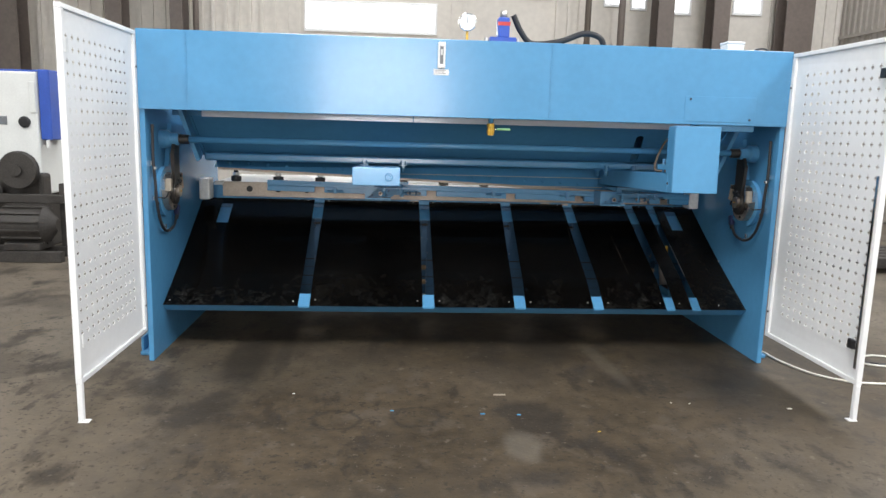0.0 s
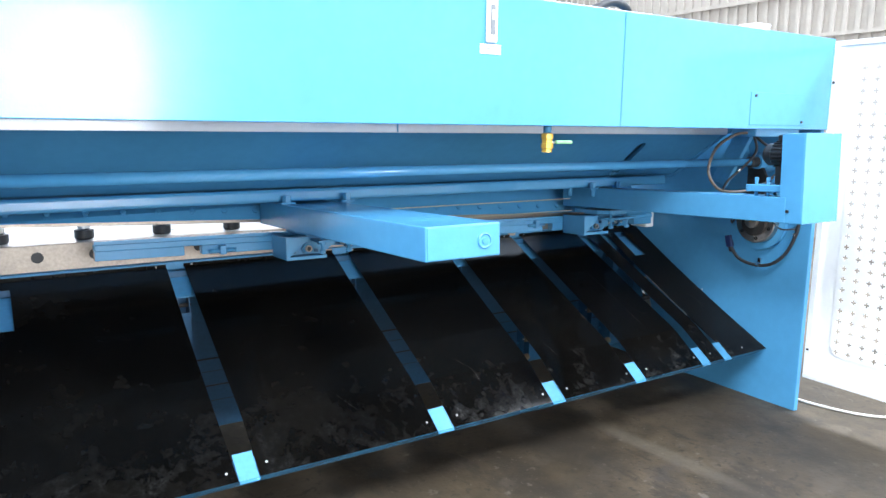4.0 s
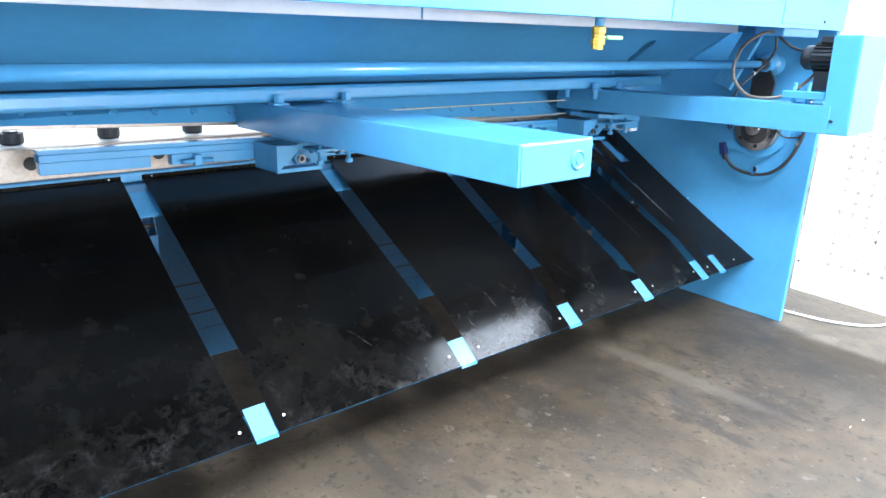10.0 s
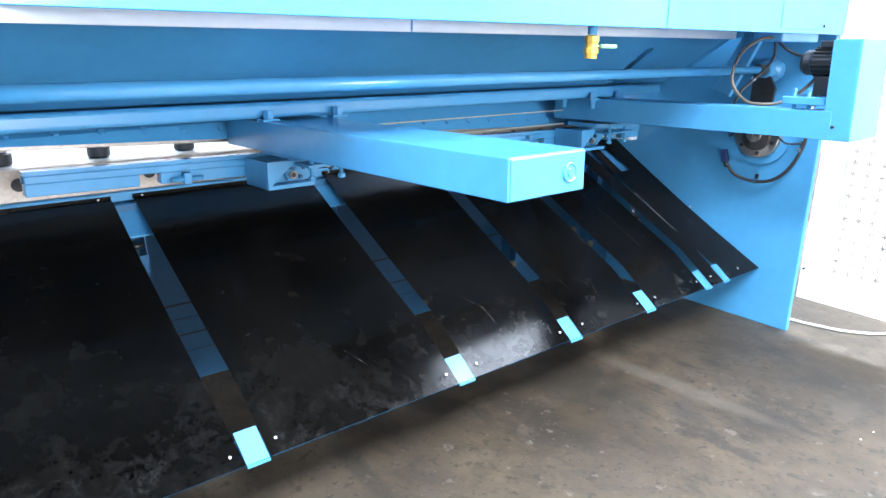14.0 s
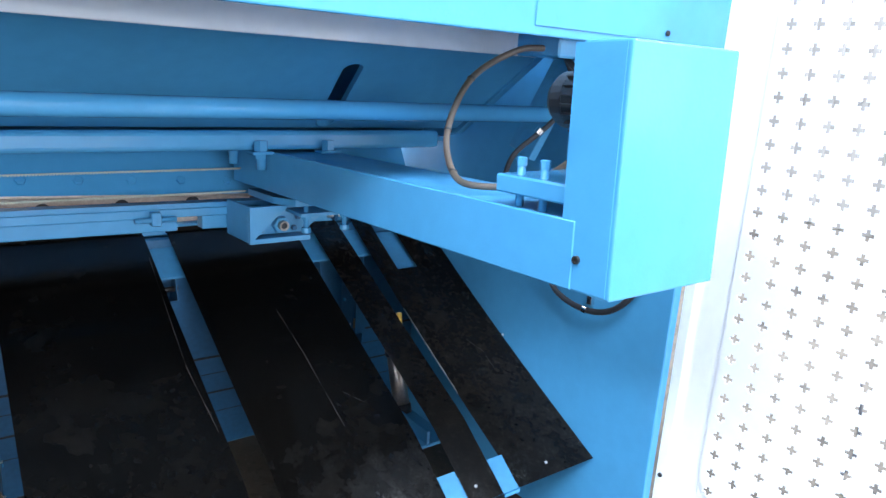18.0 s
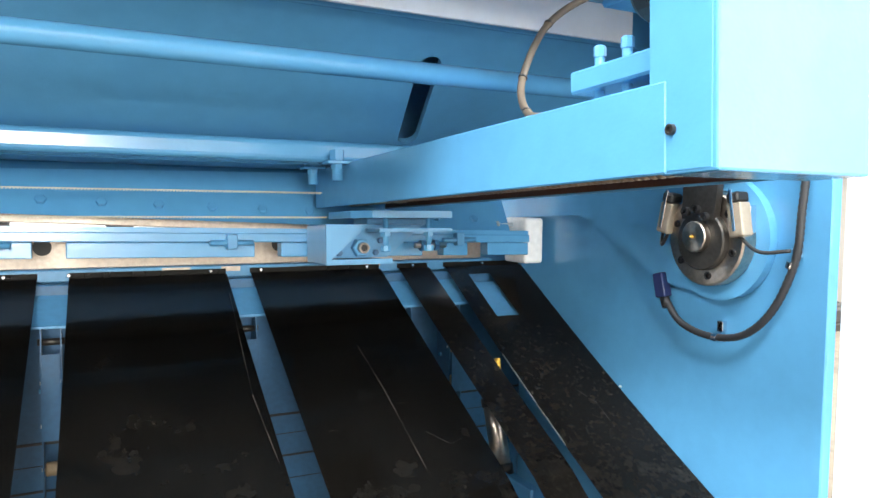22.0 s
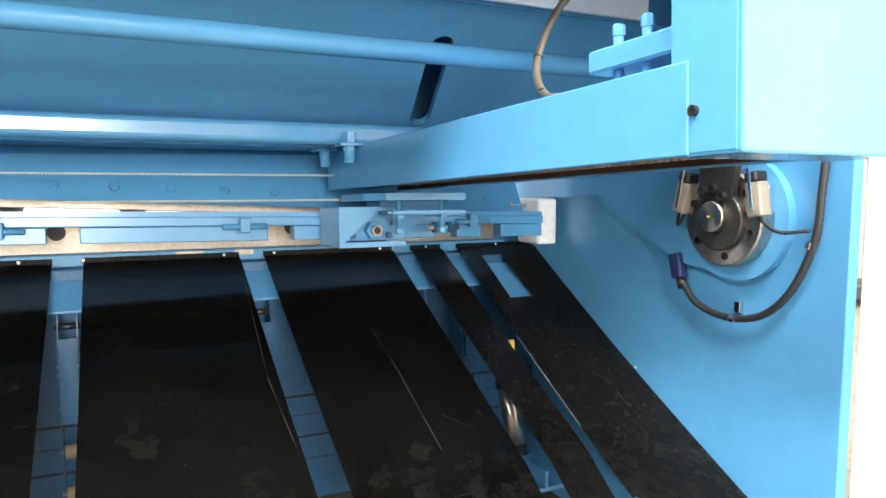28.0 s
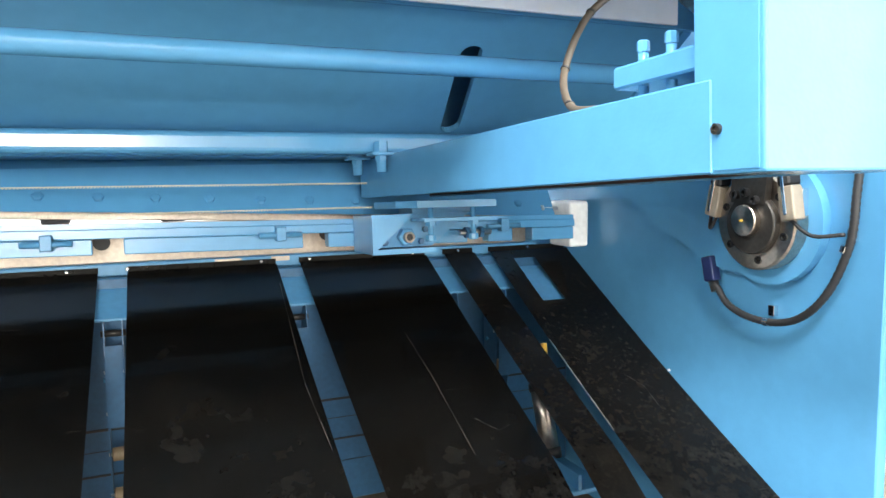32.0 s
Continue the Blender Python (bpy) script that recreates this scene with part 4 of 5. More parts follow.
part("gland", bm_turned((1.262, 0.058, 1.351), (1, 0.1, 0.1), [(0, 0.008), (0.012, 0.008), (0.013, 0.010), (0.03, 0.010)], 14), BLACKPART, hose)
for p in ((1.13, 0.115, 1.285), (1.075, 0.105, 1.19), (1.035, 0.03, 1.125)):
    part("cable_tie", bm_turned(p, (0.5, 0.3, 0.8), [(0, 0.0078), (0.003, 0.0078)], 14), BLACKPART, hose)

ml = thing("motor_lead", (1.3, 0.0, 1.33), "thin black motor lead hanging below the tank", "cable")
part("lead", bm_tube([(1.33, 0.08, 1.345), (1.34, 0.02, 1.30), (1.30, -0.06, 1.285), (1.22, -0.13, 1.30), (1.165, -0.20, 1.30)], 0.006, 8, 10), RUBBER, ml)
part("lead_drop", bm_tube([(1.35, 0.09, 1.345), (1.42, 0.12, 1.27), (1.40, 0.16, 1.20), (1.34, 0.20, 1.13), (1.33, 0.22, 1.07)], 0.006, 8, 10), RUBBER, ml)
part("lead_clip", bm_turned((1.385, 0.172, 1.185), (-0.4, 0.3, -0.6), [(0, 0.010), (0.012, 0.010)], 12), CHROME, ml)

# the carrier and all that hangs from it stand swung part of the way down, about the bearings
SWING = pose(0, BY, 0.917) @ pose(0, 0, 0, -2.3, 0, 0) @ pose(0, -BY, -0.917)
for ob in (carrier, gauge, motor):
    ob.matrix_basis = SWING @ Matrix.Translation(ob.location)

# ---- black chute sheets, supports and rollers ----
def sheet_z(y):
    u = y - 0.175
    return 0.276 + 0.74 * u if u < 0.185 else 0.4129 + 0.520 * (u - 0.185)


GAPS = [(-0.961, -0.893), (-0.238, -0.168), (0.306, 0.374), (0.781, 0.845), (1.226, 1.284), (1.386, 1.440)]
SCRATCHES = {4: [[(1.041, 0.779), (1.053, 0.634), (1.058, 0.412)], [(1.10, 0.50), (1.14, 0.46), (1.17, 0.47)]], 3: [[(0.772, 1.00), (0.757, 0.657), (0.770, 0.478)], [(0.45, 0.40), (0.47, 0.33)]],
             6: [[(1.46, 0.655), (1.52, 0.64)], [(1.58, 0.60), (1.611, 0.552), (1.607, 0.475)], [(1.60, 0.52), (1.65, 0.50)]], 2: [[(-0.02, 0.42), (0.03, 0.36), (0.04, 0.30)]], 1: [[(-0.55, 0.36), (-0.50, 0.30)]]}
SLANT = 0.033
SX = [-1.720] + [g for p in GAPS for g in p] + [1.7195]
for i, (a, b) in enumerate(zip(SX[0::2], SX[1::2])):
    sh = thing("chute_sheet", ((a + b) / 2, 0.6, sheet_z(0.6)), "sloping black steel chute sheet, scuffed along its lower edge", "chute sheet", "chute sheets")
    bm = bmesh.new()
    ny = 26
    prof = []
    for k in range(ny + 1):
        y = 0.176 + (1.085 - 0.176) * k / ny
        sag = -0.014 * math.sin(math.pi * k / ny) if i in (0, 6) else -0.004 * math.sin(math.pi * k / ny)
        prof.append((y, sheet_z(y) + sag if i not in (0, 6) else 0.276 + 0.5655 * (y - 0.176) + sag))
    prof.append((1.099, 0.788))
    prof.append((1.0995, 0.803))
    win = i in (0, 6)
    xs_ = [a, b] if not win else ([a, 1.505, 1.580, b] if i == 6 else [a, -1.580, -1.505, b])
    rows_ = [[bm.verts.new((x + (SLANT * (y - 0.18) if (i, c) in ((2, 1), (3, 0)) else 0.0), y, z)) for c, x in enumerate(xs_)] for y, z in prof]
    for r, (p, q) in enumerate(zip(rows_, rows_[1:])):
        for c in range(len(xs_) - 1):
            if win and c == 1 and 0.87 < prof[r][0] < 1.04:
                continue
            f = bm.faces.new((p[c], p[c + 1], q[c + 1], q[c]))
    bmesh.ops.solidify(bm, geom=bm.faces[:], thickness=0.003)
    part("sheet", bm, DUSTY if i >= 5 else BLACK, sh)
    if win:
        part("window_backing", bm_prism([(0.85, sheet_z(0.85) - 0.030), (1.05, sheet_z(1.05) - 0.030), (1.05, sheet_z(1.05) - 0.036), (0.85, sheet_z(0.85) - 0.036)], xs_[1] - 0.02, xs_[2] + 0.02), BLUE2, sh, "blue plate behind the cut-out")
    for line in SCRATCHES.get(i, ()):
        sb = bmesh.new()
        for (xa, ya), (xb, yb) in zip(line, line[1:]):
            for k in range(6):
                f0, f1 = k / 6, (k + 1) / 6
                ring = []
                for f, s in ((f0, -1), (f0, 1), (f1, 1), (f1, -1)):
                    y = ya + (yb - ya) * f
                    j = min(range(len(prof)), key=lambda q: abs(prof[q][0] - y))
                    z = prof[j][1] + (y - prof[j][0]) * (0.53 if y > 0.36 else 0.72)
                    ring.append(sb.verts.new((xa + (xb - xa) * f + s * (0.0006 + 0.0005 * math.sin(9 * f + ya * 40)), y, z + 0.0037)))
                sb.faces.new(ring)
        part("scratch", sb, SCRATCH, sh, "long pale scratch")
    if i == 6:
        eb = bmesh.new()
        for k in range(12):
            ya, yb = 0.45 + k * 0.024, 0.45 + (k + 1) * 0.024
            za, zb = [min(((abs(p[0] - y), p[1] + 0.5655 * (y - p[0])) for p in prof))[1] + 0.0036 for y in (ya, yb)]
            wa, wb = [0.0014 + 0.0009 * math.sin(j * 2.3) if 0 < j < 12 else 0.0 for j in (k, k + 1)]
            vs = [eb.verts.new(q) for q in ((a - 0.0006, ya, za - 0.003), (a - 0.0006, yb, zb - 0.003), (a - 0.0006, yb, zb), (a - 0.0006, ya, za), (a + wb, yb, zb), (a + wa, ya, za))]
            eb.faces.new(vs[:4])
            eb.faces.new((vs[3], vs[2], vs[4], vs[5]))
        part("worn_edge", eb, STEEL, sh, "bare bright worn edge")
    nv = Vector((0, -0.639, 0.769))
    pts = [(a + 0.03, 0.205), (b - 0.03, 0.205), (a + 0.03, 1.06), (b - 0.04, 1.06)] if b - a > 0.3 else [((a + b) / 2 - 0.02, 0.205), ((a + b) / 2, 1.06)]
    if i == 6:
        pts += [(b - 0.006, 0.58)]
    for x, y in pts:
        base = Vector((x, y, prof[min(range(len(prof)), key=lambda q: abs(prof[q][0] - y))][1] + (0.004 if i not in (0, 6) else 0.003)))
        if y > 1:
            part("sheet_screw", bm_turned((x, 1.0960, 0.7965), (0, -1, 0), [(0, 0.005), (0.0015, 0.005), (0.003, 0.003)], 10), CHROME, sh)
        else:
            part("sheet_screw", bm_turned(base, nv, [(0, 0.0042), (0.0015, 0.0042), (0.0025, 0.002)], 10), STEEL, sh)

chute = thing("sheet_chute", (0, 0.2, 0.25), "blue steel frame that carries the black chute sheets", "machine frame")
part("front_rail", bm_prism([(0.178, 0.2735), (0.240, 0.228), (0.246, 0.232), (0.190, 0.2735)], -1.7205, 1.7205), BLUE, chute, "blue front rail of the chute")
part("front_angle", bm_prism([(0.191, 0.2735), (0.25, 0.311), (0.25, 0.303), (0.191, 0.266)], -1.7205, 1.7205), BLUE2, chute)
for (a, b) in GAPS:
    off = SLANT * 0.8 if a == 0.306 else 0.0
    part("top_web", bm_prism([(0.975, sheet_z(0.975) - 0.040), (1.071, sheet_z(1.071) - 0.030), (1.071, sheet_z(1.071) - 0.036), (0.975, sheet_z(0.975) - 0.046)], a - 0.03 + off, b + 0.03 + off), BLUE2, chute)
    tab = part("tab", bm_prism([(0.178, 0.2755), (0.252, sheet_z(0.252) - 0.001), (0.252, sheet_z(0.252) - 0.005), (0.182, 0.272)], a + 0.002, b - 0.002), BLUE2, chute, "short blue tab between two sheets")
    part("tab_lip", bm_box(a + 0.002, b - 0.002, 0.1715, 0.1770, 0.2665, 0.2755, 0.001, 1), BLUE, tab)


def roller_arm(x):
    """Two thin cheeks with cream rollers between them, hanging steeply into the gap from the pivot at the top."""
    ra = thing("roller_arm", (x, 1.0, 0.70), "blue roller support arm with cream nylon rollers, lowered between sheets", "roller arm", "roller arms")
    pv, dr = Vector((0.985, 0.655)), Vector((0.02, -0.9998))
    nr = Vector((dr.y, -dr.x))

    def at(d, h):
        p = pv + dr * d + nr * h
        return (p.x, p.y)

    outline = [(-0.03, 0.012), (0.05, 0.036), (0.50, 0.022), (0.53, 0.010), (0.50, -0.028), (0.05, -0.050), (-0.03, -0.020)]
    for s in (-1, 1):
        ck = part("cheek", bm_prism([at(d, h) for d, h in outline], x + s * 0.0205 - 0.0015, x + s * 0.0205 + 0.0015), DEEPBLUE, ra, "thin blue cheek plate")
        for d in (0.12, 0.43):
            y, z = at(d, -0.02)
            bolt(ck, (x + s * 0.0221, y, z), (s, 0, 0), 0.006, BLUE)
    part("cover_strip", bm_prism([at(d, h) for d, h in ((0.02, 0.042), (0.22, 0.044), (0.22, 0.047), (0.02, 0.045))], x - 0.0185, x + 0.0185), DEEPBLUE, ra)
    for k in range(5):
        y, z = at(0.09 + k * 0.102, 0.022)
        rl = part("roller", bm_turned((x - 0.0165, y, z), (1, 0, 0), [(0, 0.013), (0.003, 0.0165), (0.030, 0.0165), (0.033, 0.013)], 20), NYLON, ra, "cream nylon roller")
        part("axle", bm_cyl((x - 0.024, y, z), (x + 0.024, y, z), 0.004, 8), STEEL, rl)
    part("pivot_pin", bm_cyl((x - 0.028, 0.985, 0.655), (x + 0.028, 0.985, 0.655), 0.008, 12), DARKSTEEL, ra)
    return ra


first = roller_arm((GAPS[0][0] + GAPS[0][1]) / 2)
for a, b in GAPS[1:]:
    copy_thing(first, Matrix.Translation(((a + b) / 2 + (SLANT * 0.8 if a == 0.306 else 0.0), 1.0, 0.70)))

# lifting cylinder seen through the gaps beside the side plate
cyl = thing("air_cylinder", (1.335, 0.55, 0.12), "small polished air cylinder with a brass fitting under the chute", "cylinder")
part("barrel", bm_cyl((1.372, 0.625, 0.33), (1.372, 0.672, 0.465), 0.024, 24), TURNED, cyl)
part("end_cap", bm_cyl((1.372, 0.617, 0.305), (1.372, 0.625, 0.3295), 0.028, 20), BLACKPART, cyl)
part("head", bm_cyl((1.372, 0.6722, 0.4655), (1.372, 0.68, 0.485), 0.028, 20), BLACKPART, cyl)
part("piston_rod", bm_cyl((1.372, 0.6803, 0.4855), (1.372, 0.70, 0.53), 0.008, 12), CHROME, cyl)
part("brass_fitting", bm_cyl((1.412, 0.712, 0.535), (1.412, 0.720, 0.578), 0.008, 10), BRASS, cyl)
part("mount", bm_box(1.30, 1.42, 0.44, 0.66, 0.285, 0.296, 0.003, 1), BLUE, cyl)
part("mount_bar", bm_box(1.335, 1.345, 0.44, 0.60, 0.2965, 0.335, 0.002, 1), BLUE, cyl)

# ---- guard doors ----
def guard_door(s):
    """A perforated sheet door hinged on the side plate and standing open at a right angle."""
    x = s * 1.763
    d = thing("guard_door", (x, -0.42, 0.0), "open white sheet-metal guard door with rows of cross-shaped holes", "guard door", "guard doors")
    y0, y1, z0, z1 = -0.845, -0.005, 0.175, 1.762
    t = 0.0015
    # perforated panel
    bm = bmesh.new()
    nc, nr, pw, ph = 12, 27, 0.0580, 0.0500
    gy, gz = -0.785 - pw / 2, 0.338 - ph / 2
    L, w = 0.0125, 0.0043
    cross = [(-w, -L), (w, -L), (w, -w), (L, -w), (L, w), (w, w), (w, L), (-w, L), (-w, w), (-L, w), (-L, -w), (-w, -w)]

    def quad(pts):
        bm.faces.new([bm.verts.new((x, p[0], p[1])) for p in pts])

    blank = {(r, c) for r in (8,) for c in (1, 2, 3)} if s < 0 else {(19, 3), (24, 8)}
    for c in range(nc):
        for r in range(nr):
            cy, cz = gy + pw * (c + 0.5), gz + ph * (r + 0.5)
            e = [(-pw / 2, -ph / 2), (pw / 2, -ph / 2), (pw / 2, ph / 2), (-pw / 2, ph / 2)]
            P = lambda q: (cy + q[0], cz + q[1])
            if (r, c) in blank:
                quad([P(q) for q in e])
                continue
            quad([P(q) for q in (e[0], e[1], cross[1], cross[0])])
            quad([P(q) for q in (e[1], e[2], cross[4], cross[3])])
            quad([P(q) for q in (e[2], e[3], cross[7], cross[6])])
            quad([P(q) for q in (e[3], e[0], cross[10], cross[9])])
            quad([P(q) for q in (e[1], cross[3], cross[2], cross[1])])
            quad([P(q) for q in (e[2], cross[6], cross[5], cross[4])])
            quad([P(q) for q in (e[3], cross[9], cross[8], cross[7])])
            quad([P(q) for q in (e[0], cross[0], cross[11], cross[10])])
    ge, gt = gy + pw * nc, gz + ph * nr
    for a, b, c, e_ in ((y0 + 0.02, y1 - 0.02, z0 + 0.02, gz), (y0 + 0.02, y1 - 0.02, gt, z1 - 0.02), (y0 + 0.02, gy, gz, gt), (ge, y1 - 0.02, gz, gt)):
        quad([(a, c), (b, c), (b, e_), (a, e_)])
    bmesh.ops.remove_doubles(bm, verts=bm.verts[:], dist=0.0002)
    bmesh.ops.recalc_face_normals(bm, faces=bm.faces[:])
    bmesh.ops.solidify(bm, geom=bm.faces[:], thickness=t * 2)
    part("perforated_panel", bm, WHITE, d, "white perforated panel with cross-shaped holes")
    for a, b, c, e_ in ((y0, y1, z0, z0 + 0.022), (y0, y1, z1 - 0.022, z1), (y0, y0 + 0.024, z0 + 0.0225, z1 - 0.0225), (y1 - 0.03, y1, z0 + 0.0225, z1 - 0.0225)):
        part("frame_rail", bm_box(x - 0.014, x + 0.014, a, b, c, e_, 0.003, 2), WHITE, d)
    leg = part("leg", bm_box(x - 0.012, x + 0.012, y0, y0 + 0.024, 0.006, z0 - 0.0005, 0.003, 1), WHITE, d)
    part("foot", bm_box(x - 0.03 if s > 0 else x - 0.012, x + 0.012 if s > 0 else x + 0.035, y0 - 0.006, y0 + 0.03, 0.0, 0.0055, 0.001, 1), WHITE, leg)
    ix = x - s * 0.0145
    for z in (0.32, 1.58):
        part("hinge_screw", bm_turned((ix, -0.02, z), (-s, 0, 0), [(0, 0.006), (0.004, 0.006), (0.005, 0.003)], 10), DARKSTEEL, d)
    for z in (0.36, 1.60):
        if s > 0:
            part("latch", bm_box(*sorted((ix - s * 0.02, ix)), y0 + 0.035, y0 + 0.075, z - 0.02, z + 0.025, 0.004, 1), BLACKPART, d, "black latch block")
        else:
            part("latch_plate", bm_box(*sorted((ix - s * 0.004, ix)), y0 + 0.02, y0 + 0.045, z - 0.03, z + 0.03, 0.002, 1), LABELW, d)
    if s > 0:
        part("edge_strip", bm_box(*sorted((ix - 0.006, ix)), y0 + 0.012, y0 + 0.030, 0.25, 1.15, 0.002, 1), CHROME, d, "grey metal edge strip")
    return d


guard_door(-1)
guard_door(1)

# ---- fittings on the tank ----
valve = thing("ball_valve", (0.10, 0.03, 1.32), "yellow brass drain valve with a green handle under the tank", "valve")
part("nipple", bm_cyl((0.104, 0.03, 1.345), (0.104, 0.03, 1.380), 0.014, 16), BLUE, valve)
part("valve_body", bm_turned((0.104, 0.03, 1.279), (0, 0, 1), [(0, 0.018), (0.012, 0.018), (0.014, 0.021), (0.028, 0.021), (0.030, 0.018), (0.044, 0.018), (0.046, 0.021), (0.062, 0.021), (0.065, 0.016)], 8), BRASS, valve)
part("stem", bm_cyl((0.122, 0.03, 1.313), (0.140, 0.03, 1.313), 0.006, 10), CHROME, valve)
part("handle", bm_box(0.138, 0.212, 0.018, 0.042, 1.307, 1.319, 0.004, 2), GREEN, valve)
lv = thing("oil_level_gauge", (-0.175, -0.02, 1.67), "white oil level gauge on the tank panel", "gauge")
part("gauge_frame", bm_box(-0.197, -0.157, -0.024, -0.0125, 1.622, 1.758, 0.003, 1), LABELW, lv)
part("sight_glass", bm_box(-0.186, -0.168, -0.027, -0.0245, 1.645, 1.735, 0.001, 1), GREYTXT, lv)
part("float_mark", bm_box(-0.181, -0.173, -0.0282, -0.0272, 1.69, 1.72, 0.0004, 1), LABELW, lv)
for z in (1.632, 1.748):
    part("gauge_screw", bm_turned((-0.177, -0.0241, z), (0, -1, 0), [(0, 0.006), (0.004, 0.006), (0.005, 0.003)], 10), CHROME, lv)
lb = thing("tank_label", (-0.175, -0.013, 1.60), "white label plate with small grey print below the level gauge", "label")
part("label_plate", bm_box(-0.217, -0.137, -0.0142, -0.0124, 1.588, 1.618, 0.0005, 1), LABELW, lb)
for k, z in enumerate((1.611, 1.604, 1.597)):
    part("print_bar", bm_box(-0.210, -0.150 - 0.012 * (k % 2), -0.0150, -0.0143, z - 0.0015, z + 0.0015), GREYTXT, lb)

pg = thing("pressure_gauge", (-0.02, 0.22, 1.772), "small round pressure gauge standing on the tank", "gauge")
part("gauge_stem", bm_cyl((-0.02, 0.25, 1.772), (-0.02, 0.25, 1.85), 0.008, 10), BRASS, pg)
part("gauge_case", bm_turned((-0.02, 0.265, 1.90), (0, -1, 0), [(0, 0.05), (0.03, 0.05), (0.032, 0.046), (0.026, 0.044)], 28), CHROME, pg)
part("gauge_face", bm_turned((-0.02, 0.2395, 1.90), (0, -1, 0), [(0, 0.0425), (0.001, 0.0425)], 28), LABELW, pg)
part("needle", bm_box(-0.0215, -0.0185, 0.2365, 0.238, 1.895, 1.93), BLACKPART, pg)
part("stem_base", bm_box(-0.10, 0.03, 0.21, 0.29, 1.7715, 1.80, 0.004, 1), STEEL, pg)
vb = thing("valve_block", (0.17, 0.25, 1.772), "blue hydraulic valve block with steel fittings on the tank", "valve")
part("block", bm_box(0.10, 0.25, 0.18, 0.32, 1.7715, 1.82, 0.005, 1), ROYAL, vb)
part("coil", bm_box(0.15, 0.215, 0.21, 0.28, 1.8205, 1.93, 0.008, 2), ROYAL, vb)
part("cap", bm_cyl((0.182, 0.245, 1.9305), (0.182, 0.245, 1.97), 0.018, 16), STEEL, vb)
part("red_band", bm_box(0.148, 0.217, 0.208, 0.2095, 1.885, 1.905), REDPAINT, vb)
for x in (0.09, 0.27):
    part("fitting", bm_turned((x, 0.25, 1.7715), (0, 0, 1), [(0, 0.018), (0.02, 0.018), (0.022, 0.013), (0.05, 0.013)], 6), STEEL, vb)
hh = thing("hydraulic_hose", (0.5, 0.3, 1.78), "thick black hydraulic hose arching over the tank", "hose")
part("hose", bm_tube([(0.24, 0.26, 1.95), (0.29, 0.27, 1.86), (0.36, 0.28, 1.80), (0.52, 0.30, 1.82), (0.66, 0.31, 1.87), (0.76, 0.32, 1.85), (0.80, 0.33, 1.77)], 0.017, 12, 10), RUBBER, hh)
part("ferrule", bm_cyl((0.80, 0.33, 1.7715), (0.80, 0.33, 1.80), 0.021, 14), STEEL, hh)
cb = thing("white_box", (1.52, 0.28, 1.772), "small white junction box on the tank top", "box")
part("box_body", bm_box(1.47, 1.57, 0.20, 0.30, 1.7715, 1.83, 0.006, 2), LABELW, cb)
part("box_lid", bm_box(1.468, 1.572, 0.198, 0.302, 1.8305, 1.845, 0.005, 2), WHITE, cb)
wire = thing("black_wire", (1.66, 0.2, 1.772), "thin black wire loop on the tank top", "cable")
part("wire", bm_tube([(1.60, 0.2, 1.776), (1.63, 0.19, 1.80), (1.68, 0.18, 1.805), (1.72, 0.17, 1.78)], 0.005, 8, 8), RUBBER, wire)

# ---- wiring round the bearing on the inner side plate ----
for s in (-1, 1):
    X = s * 1.695
    h = thing("corrugated_hose", (X, 0.15, 0.85), "black corrugated conduit looping on the blue side plate", "hose", "bearing conduits")
    line = [(X + s * 0.008, 0.055, 1.29), (X + s * 0.006, 0.045, 1.10), (X, 0.048, 0.98), (X, 0.058, 0.88), (X, 0.105, 0.775), (X, 0.175, 0.712), (X, 0.265, 0.694), (X, 0.355, 0.712), (X, 0.405, 0.76)]
    part("conduit", bm_tube(line, 0.0074, 12, 16, 0.0013), RUBBER, h)
    pl = part("plug", bm_box(-0.013, 0.013, -0.016, 0.016, 0, 0.060, 0.004, 2, pose(X, 0.412, 0.765, -14, 0, 0)), PLUG, h, "navy plastic plug")
    part("plug_gland", bm_cyl((X, 0.400, 0.742), (X, 0.411, 0.766), 0.012, 12), BLACKPART, h)
    for (y, z), d in (((0.067, 0.872), (0, -0.3, 0.95)), ((0.25, 0.694), (0, 1, 0)), ((0.047, 1.06), (0, 0, 1))):
        part("pipe_clip", bm_turned((X, y - d[1] * 0.008, z - d[2] * 0.008), d, [(0, 0.0100), (0.014, 0.0100)], 16), CHROME, h, "bright metal pipe clip")
        part("clip_tongue", bm_box(*sorted((X + s * 0.012, s * 1.7215)), y - 0.008, y + 0.008, z + 0.012, z + 0.036, 0.001, 1), CHROME, h)
    for yy, ang in ((BY + 0.107, 12), (BY - 0.093, -10)):
        sw = thing("limit_switch", (X, yy, 0.96), "small grey metal limit switch beside the bearing", "switch", "limit switches")
        m = pose(s * 1.66, yy, 0.965, ang, 0, 0)
        part("switch_body", bm_box(-0.016, 0.016, -0.018, 0.018, -0.042, 0.030, 0.004, 2, m), SWITCH, sw)
        part("switch_head", bm_box(-0.018, 0.018, -0.016, 0.016, 0.0305, 0.052, 0.004, 1, m), BLACKPART, sw)
        part("lever", bm_box(-0.022, -0.018, -0.004, 0.004, -0.03, 0.06, 0.001, 1, m), CHROME, sw)
        part("switch_bracket", bm_box(*sorted((s * 1.677, s * 1.6975)), yy - 0.012, yy + 0.012, 0.93, 0.99, 0.002, 1), CHROME, sw)
        end = (0.062, 0.90) if yy < BY else (BY + 0.15, 0.94)
        part("lead", bm_tube([(s * 1.66, yy, 0.925), (s * 1.665, (yy + end[0]) / 2 + 0.005, 0.895), (s * 1.685, end[0], end[1])], 0.004, 8, 8), RUBBER, sw)

